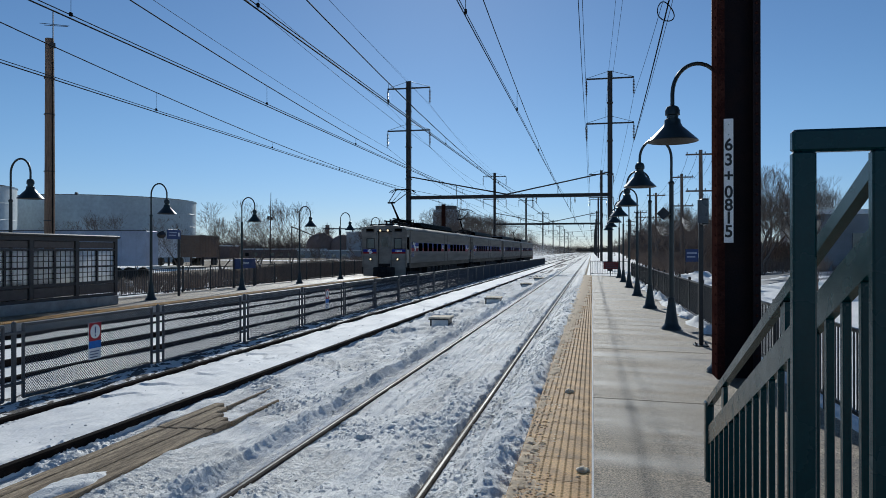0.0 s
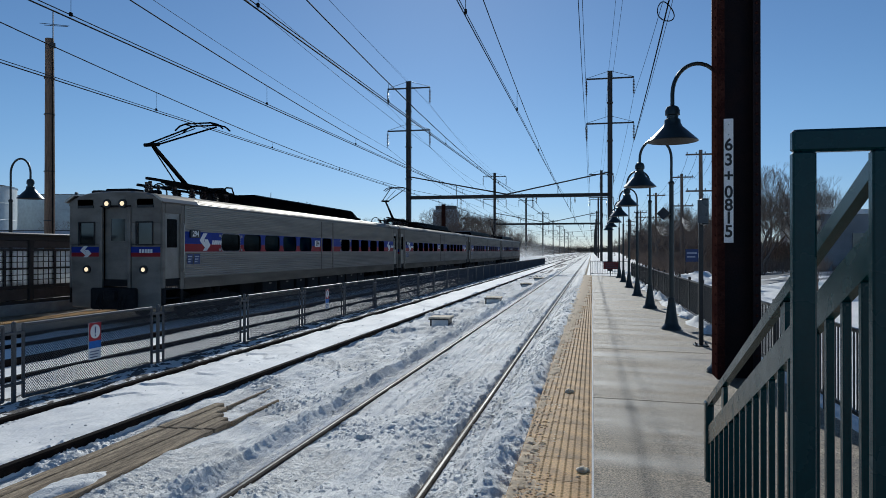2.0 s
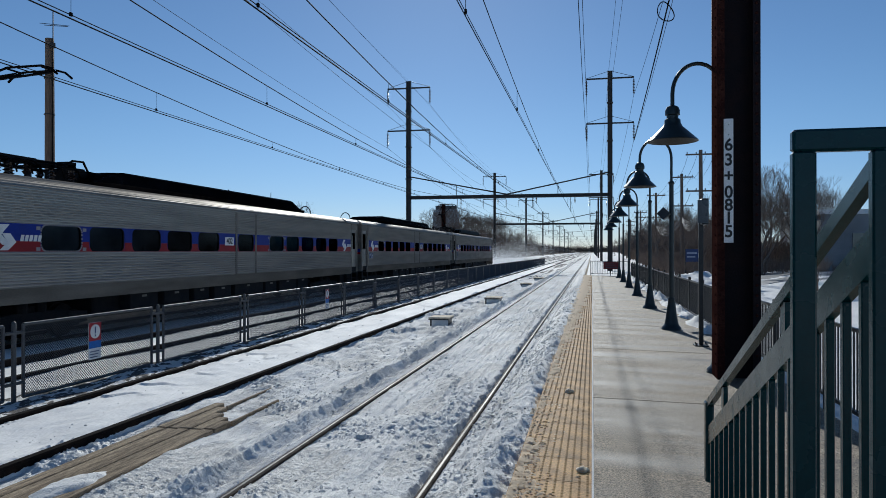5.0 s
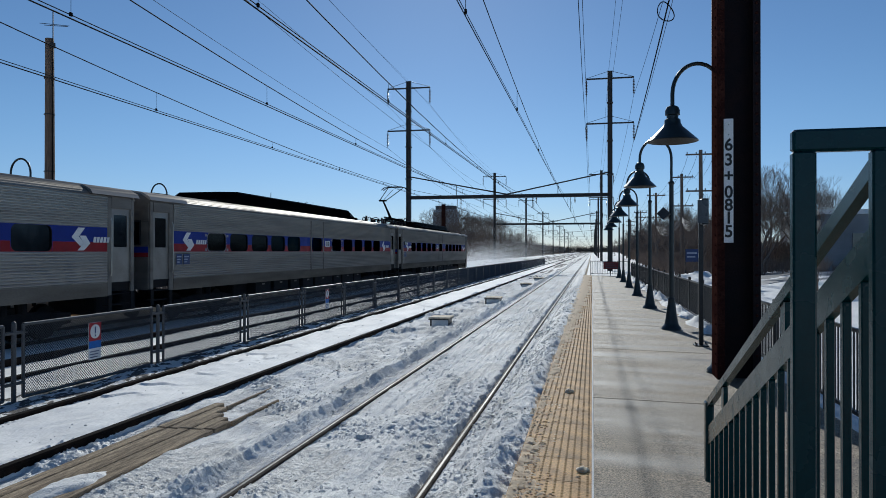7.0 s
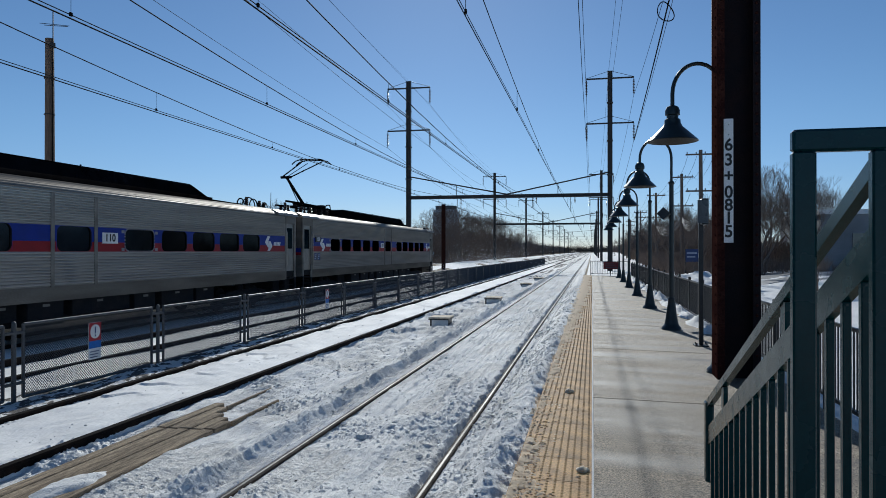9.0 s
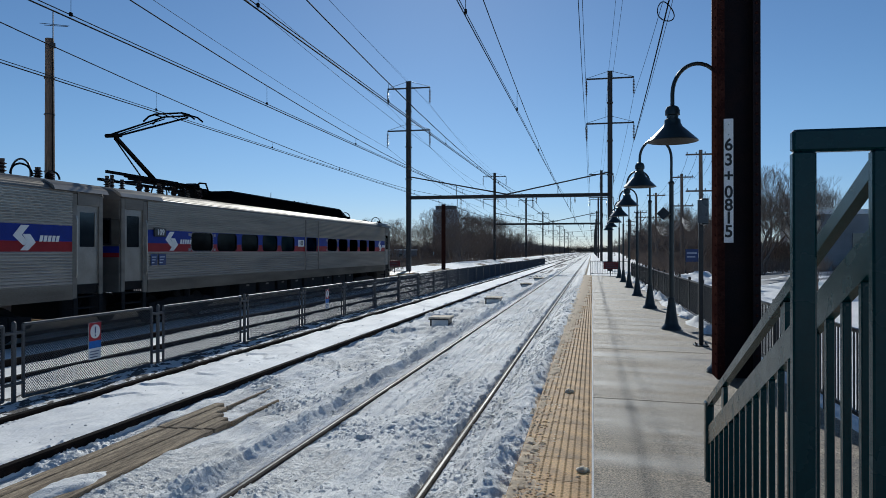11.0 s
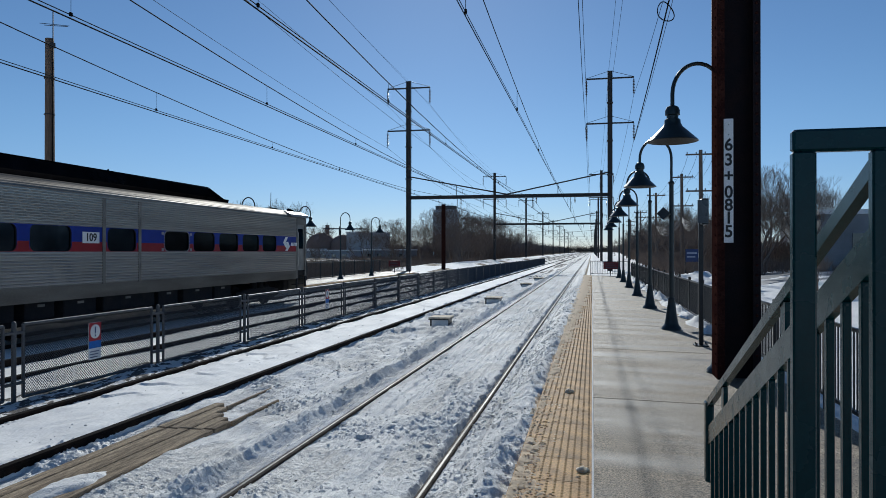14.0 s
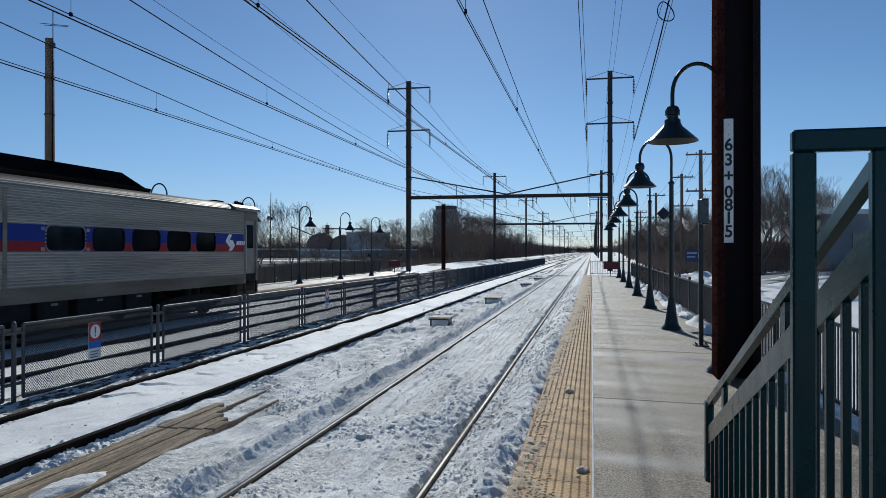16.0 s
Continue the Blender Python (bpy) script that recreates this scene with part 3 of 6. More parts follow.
def cross_arm(th, z, half=2.33):
    a = Geo()
    a.box(-half, -0.06, z - 0.07, half, 0.06, z + 0.07)
    arm = part("cross_arm", a, STEEL_DARK, th)
    for sx in (-half, half):
        part("tie", Geo().rod((sx, 0, z + 0.07), (0, 0, z + 0.75), 0.022, n=5), STEEL_DARK, arm)
        g = Geo()
        prof = [(0.03, z - 0.07)]
        for k in range(9):
            zz = z - 0.25 - k * 0.15
            prof += [(0.045, zz), (0.145, zz - 0.05), (0.045, zz - 0.08)]
        prof.append((0.03, z - 1.75))
        g.lathe(list(reversed(prof)), 8, (sx * 0.99, 0, 0))
        part("insulator", g, INSULATOR, arm, "string of brown disc insulators")


def mast_lift(x, y):
    """How much higher or lower than at y = 72 the arms of a mast stand."""
    return -2.4 if y > 100 else 2.9 if y < 50 and x < 0 else 0.0


def mast(x, y, base, label):
    lift = mast_lift(x, y)
    base -= lift
    th = thing("catenary_mast", label, "mast", "catenary masts", at=(x, y, lift))
    g = Geo()
    w = 0.22
    for sx in (-1, 1):
        g.box(sx * w - 0.02, -0.2, base, sx * w + 0.02, 0.2, 20.0)
    g.box(-w, -0.03, base, w, 0.03, 20.0)
    part("column", g, STEEL_DARK, th)
    for z in (19.25, 14.75):
        cross_arm(th, z)
    for z in (13.0, 16.8, 9.6):
        part("collar", Geo().box(-0.30, -0.25, z - 0.06, 0.30, 0.25, z + 0.06), STEEL_DARK, th)
    return th


for i, y in enumerate(GANTRY_Y):
    for x in (-19.05, 1.75):
        if y == 10.6 and x > 0:
            continue
        mast(x, y, -1.2, "tall dark steel catenary mast with two insulator arms")
    if y > 150:
        th = thing("cross_span", "thin span wire between distant catenary masts", "span wire", "span wires", at=(0, y, 0))
        part("wire", Geo().tube([(-19.0, 0, 8.1), (-13, 0, 7.65), (-8.6, 0, 7.55), (-4, 0, 7.65), (1.8, 0, 8.1)], 0.035, 5), WIRE, th)
        for x in TRACKS:
            part("insulator", Geo().rod((x + 0.4, 0, 6.8), (x + 0.4, 0, 7.6), 0.06, n=6), INSULATOR, th)
    elif y > -60:
        th = thing("gantry_beam", "dark steel gantry beam spanning the tracks between catenary masts", "gantry", "gantry beams", at=(0, y, -0.28 if y > 100 else 0))
        g = Geo()
        g.box(-19.0, -0.16, 7.43, 1.8, 0.16, 7.50)
        g.box(-19.0, -0.02, 7.5, 1.8, 0.02, 7.72)
        g.box(-19.0, -0.16, 7.72, 1.8, 0.16, 7.79)
        part("beam", g, STEEL_DARK, th)
        part("brace", Geo().rod((-19.0, 0, 9.85), (-8.6, 0, 7.82), 0.075, n=6), STEEL_DARK, th)
        part("brace", Geo().rod((1.8, 0, 9.9), (-8.6, 0, 7.82), 0.075, n=6), STEEL_DARK, th)
        for x in (-13.9, -3.4):
            part("hanger", Geo().rod((x, 0, 7.7), (x, 0, 8.86), 0.04, n=6), STEEL_DARK, th)
        for x in TRACKS:
            g = Geo()
            prof = [(0.03, 6.8)]
            for k in range(4):
                prof += [(0.03, 6.9 + k * 0.13), (0.11, 6.95 + k * 0.13), (0.03, 6.98 + k * 0.13)]
            g.lathe(prof + [(0.03, 7.45)], 8, (x + 0.4, 0, 0))
            part("insulator", g, INSULATOR, th)

# ---- the near riveted column with its number board ----
th = thing("steel_column", "massive oxide-red riveted steel catenary column rising from the platform", "column", at=(0, 0, 0))
CX0, CX1, CY0, CY1 = 1.715, 2.285, 10.42, 10.86
g = Geo()
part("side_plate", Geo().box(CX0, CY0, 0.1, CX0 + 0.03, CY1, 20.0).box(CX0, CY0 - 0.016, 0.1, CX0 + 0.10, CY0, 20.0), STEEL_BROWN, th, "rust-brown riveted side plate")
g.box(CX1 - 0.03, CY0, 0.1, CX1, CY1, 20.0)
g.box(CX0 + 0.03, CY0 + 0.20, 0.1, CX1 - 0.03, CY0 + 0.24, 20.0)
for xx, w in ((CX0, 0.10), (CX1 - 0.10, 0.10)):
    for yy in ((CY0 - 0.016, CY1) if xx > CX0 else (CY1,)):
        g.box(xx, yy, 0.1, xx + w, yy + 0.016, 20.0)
# web and right flange: shade of the channel painted by the dark steel
part("column", g, COLUMN_SHADE, th)
rm = Geo().lathe([(0.022, 0.0), (0.02, 0.008), (0.011, 0.015)], 7).mesh("rivet", STEEL_BROWN)
k = 0
z = 0.35
while z < 7.0:
    for xx in (CX0 + 0.03, CX0 + 0.075, CX1 - 0.05):
        r = part("rivet", rm, None, th, at=(xx, CY0 - 0.016, z + (0.07 if xx == CX0 + 0.075 else 0)))
        r.rotation_euler = (radians(90), 0, 0)
    if k < 45:
        r = part("rivet", rm, None, th, at=(CX0, CY0 + 0.1, z))
        r.rotation_euler = (0, radians(-90), 0)
    z += 0.14
    k += 1
part("footing", Geo().box(1.6, 10.3, -0.2, 2.4, 10.98, 0.12), CONCRETE_EDGE, th)
for z in (19.25, 14.75):
    cross_arm_at = thing("insulator_arm", "steel insulator arm on the riveted column", "cross arm", "insulator arms", at=(2.0, 10.6, 0))
    cross_arm(cross_arm_at, z)
board = tagged(part("number_board", Geo().box(1.80, CY0 - 0.036, 2.06, 1.925, CY0 - 0.022, 3.79, c=0.002), WHITE, None), "tall white board with black location number on the riveted column", "sign")
for ch, z in zip("63+0815", (3.42, 3.21, 2.985, 2.76, 2.58, 2.40, 2.21)):
    t = part("character", letters(ch, 0.235, BLACK_INK, "character"), None, board)
    t.location = (1.8625, CY0 - 0.039, z)
    t.rotation_euler = (radians(90), 0, 0)
    t.scale = (0.95, 1, 1)
for i, z in enumerate((3.70, 3.56)):
    part("screw", Geo().box(1.857, CY0 - 0.040, z, 1.869, CY0 - 0.0355, z + 0.012), BLACK_INK, board)

# ---- overhead wires ----


def span_points(x, y0, y1, z0, sag, n=14, lift0=0.0, lift1=0.0):
    return [(x, y0 + (y1 - y0) * k / n, z0 - sag * (1 - (2 * k / n - 1) ** 2) + lift0 + (lift1 - lift0) * k / n) for k in range(n + 1)]


for x, zc in zip((-2.12, -5.98, -9.93, -13.80), (5.97, 6.36, 6.47, 6.44)):
    th = thing("overhead_line", "thin black overhead contact line with droppers", "overhead line", "overhead lines")
    g = Geo()
    g.tube([(x, -60, zc), (x, 600, zc)], 0.010 if x > -3 else 0.016, 5)
    part("contact_wire", g, WIRE, th)
    for y0, y1 in zip(GANTRY_Y, GANTRY_Y[1:]):
        part("hanger", Geo().rod((x, y1, zc), (x, y1, 7.45), 0.03, n=6), STEEL_DARK, th)
        part("messenger_wire", Geo().tube(span_points(x, y0, y1, zc + 1.18, 1.03), 0.010 if x > -3 else 0.015, 5), WIRE, th)
        part("auxiliary_wire", Geo().tube(span_points(x, y0, y1, zc + 0.075, 0.015, 6), 0.007 if x > -3 else 0.011, 5), WIRE, th)
        if y0 > 0 and y0 < 200:
            for k in range(7):
                t = 0.02 + 0.137 * k + (0.01 if k == 6 else 0)
                y = y0 + (y1 - y0) * t
                zt = zc + 1.18 - 1.03 * (1 - (2 * t - 1) ** 2)
                g = Geo().rod((x, y, zc), (x, y, zt), 0.006, n=4)
                g.box(x - 0.02, y - 0.03, zc + 0.05, x + 0.02, y + 0.03, zc + 0.12)
                part("dropper", g, WIRE, th)
for mx in (-19.05, 1.75):
    for dx in (-2.3, 2.3):
        for z in (17.45, 12.95):
            for y0, y1 in zip(GANTRY_Y, GANTRY_Y[1:]):
                if mx > 0 and dx > 0 and z < 13 and y0 == 10.6:
                    continue
                g = Geo()
                g.tube(span_points(mx + dx, y0, y1, z, 0.9 if mx > 0 or y0 > 50 else 0.5, 14, mast_lift(mx, y0), mast_lift(mx, y1)), 0.016, 4)
                tagged(part("transmission_wire", g, WIRE), "thin high-voltage wire strung between the masts", "wire", "transmission wires")
for z in (20.0,):
    g = Geo()
    for y0, y1 in zip(GANTRY_Y, GANTRY_Y[1:]):
        g.tube(span_points(1.62, y0, y1, z, 0.6, 14, mast_lift(1, y0), mast_lift(1, y1)), 0.012, 4)
        g.tube(span_points(2.05, y0, y1, z - 0.2, 0.7, 14, mast_lift(1, y0), mast_lift(1, y1)), 0.012, 4)
        g.tube(span_points(-19.05, y0, y1, z, 0.6, 14, mast_lift(-1, y0), mast_lift(-1, y1)), 0.008, 4)
    tagged(part("ground_wire", g, WIRE), "thin wire along the mast tops", "wire", "transmission wires")

# ---- chain-link fence between the tracks ----


def chain_panel():
    th = thing("chain_link_panel", "galvanised chain-link fence panel on twin posts between the tracks", "fence", "fence between tracks", at=(FENCE_X, 8.43, 0))
    L, z0, z1 = 3.0, -0.15, 0.89
    for a, b in (((0, 0.17, z0), (0, 0.17 + L, z0)), ((0, 0.17, z1), (0, 0.17 + L, z1)), ((0, 0.17, z0), (0, 0.17, z1)), ((0, 0.17 + L, z0), (0, 0.17 + L, z1))):
        part("frame_tube", Geo().rod(a, b, 0.024, n=8), GALVANISED, th)
    g = Geo()
    H = z1 - z0
    st = 0.047
    k = -H
    while k < L:
        for d in (1, -1):
            a0, a1 = max(0, k), min(L, k + H)
            if a1 > a0:
                h0, h1 = (a0 - k, a1 - k) if d > 0 else (H - (a0 - k), H - (a1 - k))
                g.rod((0.004 * d, 0.17 + a0, z0 + h0), (0.004 * d, 0.17 + a1, z0 + h1), 0.0043, n=3)
        k += st
    part("chain_link_mesh", g, GALVANISED, th)
    part("post", Geo().rod((0, 0, -0.5), (0, 0, 0.90), 0.034, n=10).lathe([(0.034, 0.90), (0.03, 0.93), (0.008, 0.95)], 10), GALVANISED, th)
    for z in (0.06, 0.78):
        part("clamp", Geo().box(-0.03, -0.12, z - 0.02, 0.03, 0.17, z + 0.02, c=0.004), GALVANISED, th)
        part("clamp", Geo().box(-0.03, 3.17, z - 0.02, 0.03, 3.32, z + 0.02, c=0.004), GALVANISED, th)
    return th


panel = chain_panel()
for i in range(-2, 34):
    if i:
        copy_thing(panel, pose(FENCE_X, 8.43 + 3.36 * i, 0 - max(0, i) * 0.004))


def warning_sign(y, z0=0.18):
    b = tagged(part("warning_sign", Geo().box(-0.004, 0, 0, 0.004, 0.29, 0.60, c=0.001), WHITE), "red and blue warning sign with white disc wired to the fence", "sign", "warning signs")
    b.location = (FENCE_X + 0.045, y, z0)
    part("red_field", Geo().box(0.004, 0.004, 0.30, 0.007, 0.286, 0.596), RED_SIGN, b)
    part("blue_field", Geo().box(0.004, 0.004, 0.18, 0.007, 0.286, 0.30), BRIGHT_BLUE, b)
    d = Geo()
    d.loft([[(x, 0.145 + 0.115 * math.cos(2 * math.pi * k / 24), 0.45 + 0.115 * math.sin(2 * math.pi * k / 24)) for k in range(24)] for x in (0.007, 0.010)])
    part("disc", d, WHITE, b)
    part("mark", Geo().box(0.010, 0.13, 0.42, 0.013, 0.16, 0.53).box(0.010, 0.13, 0.37, 0.013, 0.16, 0.40), BLUE_SIGN, b)
    for k in range(3):
        part("text_bar", Geo().box(0.004, 0.03, 0.03 + 0.045 * k, 0.007, 0.20 + 0.02 * k, 0.045 + 0.045 * k), BLUE_SIGN, b)
    return b


warning_sign(9.88)
ws = warning_sign(20.15)

# ---- the train ----
CAR = 25.91
HALF = CAR / 2
SIDE = 1.575
WINDOWS = [(3.66, 4.92), (5.23, 6.52), (6.88, 8.14), (8.50, 9.76), (10.15, 11.40), (12.71, 13.84), (15.17, 16.42), (16.70, 17.92), (18.25, 19.50), (19.85, 21.08), (21.40, 22.55)]
Z_SKIRT, Z_FLUTE, Z_W0, Z_W1, Z_EAVE, Z_CROWN = 0.98, 1.33, 2.13, 2.75, 3.55, 3.93


def fluted(z0, z1, n, x, d=0.014):
    pts = []
    for k in range(n):
        a, b = z0 + (z1 - z0) * k / n, z0 + (z1 - z0) * (k + 1) / n
        h = b - a
        pts += [(x, a + h * 0.06), (x + d, a + h * 0.30), (x + d, a + h * 0.70), (x, a + h * 0.94)]
    return pts


def roof_arc(x, n=14, z0=Z_EAVE, z1=Z_CROWN, ripple=0.006):
    pts = []
    for k in range(n * 2 + 1):
        a = math.pi / 2 * k / (n * 2)
        r = ripple * (k % 2)
        pts.append(((x + r) * math.cos(a) ** 0.75 if k < n * 2 else 0.0, z0 + (z1 - z0 + r) * math.sin(a)))
    return pts


def wall_strip(prof, y0, y1, side, depth=0.06):
    """A wall of some thickness whose outer face follows the profile."""
    inner = [(SIDE - depth, prof[-1][1]), (SIDE - depth, prof[0][1])]
    g = Geo()
    g.sweep_y([(side * a, b) for a, b in prof + inner], y0, y1)
    return g


def rounded(y0, y1, z0, z1, r, n=5):
    out = []
    for cy, cz, a0 in ((y1 - r, z0 + r, -90), (y1 - r, z1 - r, 0), (y0 + r, z1 - r, 90), (y0 + r, z0 + r, 180)):
        for k in range(n + 1):
            a = radians(a0 + 90 * k / n)
            out.append((cy + r * math.cos(a), cz + r * math.sin(a)))
    return out


def window_frame(w0, w1, side):
    """The striped panel round one window, with a rounded opening."""
    inner = rounded(w0 - 0.015, w1 + 0.015, 2.137, 2.743, 0.16)
    n = len(inner)
    outer = []
    for y, z in inner:
        t = (y - w0) / (w1 - w0)
        outer.append((w0 - 0.03 if t < 0.10 else w1 + 0.03 if t > 0.90 else y, Z_W0 if z < 2.3 else Z_W1 if z > 2.58 else z))
    outer = [(w0 - 0.03 if y < w0 + 0.151 else w1 + 0.03 if y > w1 - 0.151 else y, z) for y, z in outer]
    g = Geo()
    x = side * SIDE
    vs, fs, ms = [], [], []
    for (yo, zo), (yi, zi) in zip(outer, inner):
        vs += [(x, yo, zo), (x, yi, zi), (x - side * 0.035, yi, zi)]
    for k in range(n):
        j = (k + 1) % n
        zm = (inner[k][1] + inner[j][1]) / 2
        g_slot = 0 if zm > 2.38 else 1
        fs += [(3 * k, 3 * j, 3 * j + 1, 3 * k + 1), (3 * k + 1, 3 * j + 1, 3 * j + 2, 3 * k + 2)]
        ms += [g_slot, 2]
    g.v, g.f, g.m = vs, fs, ms
    return g


def s_mark(x, y, z, s, side):
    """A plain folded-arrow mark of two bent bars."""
    g = Geo()
    for pts, d1 in (([(-0.13, 0.5), (0.18, 0.5), (-0.10, 0.11), (0.21, -0.29), (-0.06, -0.29), (-0.42, 0.08)], 0.004), ([(-0.08, 0.15), (0.21, 0.15), (0.42, -0.18), (0.13, -0.5), (-0.16, -0.5), (0.11, -0.18)], 0.006)):
        g.loft([[(x + side * d, y + p * s * 1.35, z + q * s) for p, q in pts] for d in (0.0, d1)])
    return g


def bars(x, y0, z0, w, h, n, side):
    g = Geo()
    for k in range(n):
        a = y0 + w * k / n
        b = a + w / n * 0.72
        g.loft([[(x + side * e, a, z0), (x + side * e, b, z0), (x + side * e, b + h * 0.25, z0 + h), (x + side * e, a + h * 0.25, z0 + h)] for e in (0.0, 0.005)])
    return g


def wheelset():
    g = Geo()
    for sx in (-1, 1):
        g.tube([(sx * 0.68, 0, 0), (sx * 0.70, 0, 0), (sx * 0.705, 0, 0), (sx * 0.82, 0, 0)], [0.44, 0.44, 0.41, 0.40], 24)
        for k in range(3):
            a = 2 * math.pi * k / 3
            g.box(sx * 0.82, math.cos(a) * 0.22 - 0.05, math.sin(a) * 0.22 - 0.05, sx * 0.83, math.cos(a) * 0.22 + 0.05, math.sin(a) * 0.22 + 0.05)
    g.rod((-0.75, 0, 0), (0.75, 0, 0), 0.09, n=12)
    return g.mesh("wheelset", UNDERFRAME)


WHEELS = wheelset()


def pantograph(car):
    """Single-arm pantograph raised to the wire; its knee points to the car's front."""
    d = lambda a: a - HALF
    p = part("pantograph", Geo().box(-0.55, d(2.1), 4.24, -0.47, d(6.3), 4.32).box(0.47, d(2.1), 4.24, 0.55, d(6.3), 4.32).box(-0.55, d(3.1), 4.24, 0.55, d(3.2), 4.32).box(-0.55, d(5.1), 4.24, 0.55, d(5.2), 4.32), ROOF_BLACK, car, "raised black single-arm pantograph")
    for x in (-0.5, 0.5):
        for y in (2.6, 4.4, 5.9):
            part("insulator", Geo().lathe([(0.10, 3.86), (0.06, 3.98), (0.12, 4.06), (0.06, 4.1), (0.11, 4.14), (0.06, 4.18), (0.08, 4.24)], 10, (x, d(y), 0)), INSULATOR, p)
    part("lower_arm", Geo().rod((0, d(4.1), 4.42), (0, d(2.15), 5.55), 0.075, 0.06), ROOF_BLACK, p)
    part("thrust_rod", Geo().rod((0.12, d(3.35), 4.35), (0.1, d(2.0), 5.45), 0.022), ROOF_BLACK, p)
    g = Geo()
    for x in (-0.55, 0.55):
        g.rod((x * 0.4, d(2.1), 5.55), (x, d(5.1), 6.62), 0.03)
    g.rod((-0.26, d(2.1), 5.55), (0.26, d(2.1), 5.55), 0.06)
    g.rod((0.0, d(2.0), 5.5), (0, d(4.6), 6.5), 0.018)
    part("upper_arm", g, ROOF_BLACK, p)
    g = Geo()
    for y in (4.85, 5.35):
        pts = [(-0.95, d(y), 6.50), (-0.75, d(y), 6.66), (-0.5, d(y), 6.73), (0.5, d(y), 6.73), (0.75, d(y), 6.66), (0.95, d(y), 6.50)]
        g.tube(pts, 0.03, 6)
    for x in (-0.5, 0.5):
        g.rod((x, d(4.85), 6.70), (x, d(5.35), 6.70), 0.025)
    part("collector_head", g, ROOF_BLACK, p)
    g = Geo()
    g.box(-0.35, d(3.6), 4.32, 0.35, d(4.9), 4.44, c=0.02)
    g.rod((0.3, d(2.2), 4.36), (0.3, d(6.2), 4.40), 0.04)
    g.tube([(0.45, d(5.6), 4.3), (0.5, d(5.9), 4.5), (0.5, d(6.3), 4.52), (0.45, d(6.6), 4.2)], 0.03)
    part("base_gear", g, ROOF_BLACK, p)
    rnd = random.Random(9)
    for k in range(9):
        yy, xx = 1.5 + 0.62 * k, rnd.uniform(-0.2, 0.75)
        h = rnd.uniform(0.22, 0.42)
        prof = [(0.09, 3.84)]
        for j in range(4):
            prof += [(0.05, 3.95 + h * j / 4), (0.10, 3.97 + h * j / 4), (0.05, 4.0 + h * j / 4)]
        part("insulator", Geo().lathe(prof + [(0.06, 4.0 + h)], 9, (xx, d(yy), 0)), INSULATOR, p)
    for k in range(5):
        ya = rnd.uniform(1.6, 5.5)
        part("cable", Geo().tube([(0.6, d(ya), 4.10), (0.64, d(ya + 0.12), 4.24), (0.66, d(ya + 0.3), 4.31), (0.65, d(ya + 0.55), 4.30), (0.6, d(ya + 0.8), 4.22), (0.55, d(ya + 0.95), 4.02)], 0.022, 6), ROOF_BLACK, p)
    part("bus_bar", Geo().box(0.30, d(1.35), 4.36, 0.38, d(3.6), 4.44), ROOF_BLACK, p)
    part("switch", Geo().box(-0.3, d(5.8), 3.88, 0.45, d(6.9), 4.30, c=0.04).box(-0.15, d(6.1), 4.3, 0.2, d(6.4), 4.52), ROOF_BLACK, p)
    return p


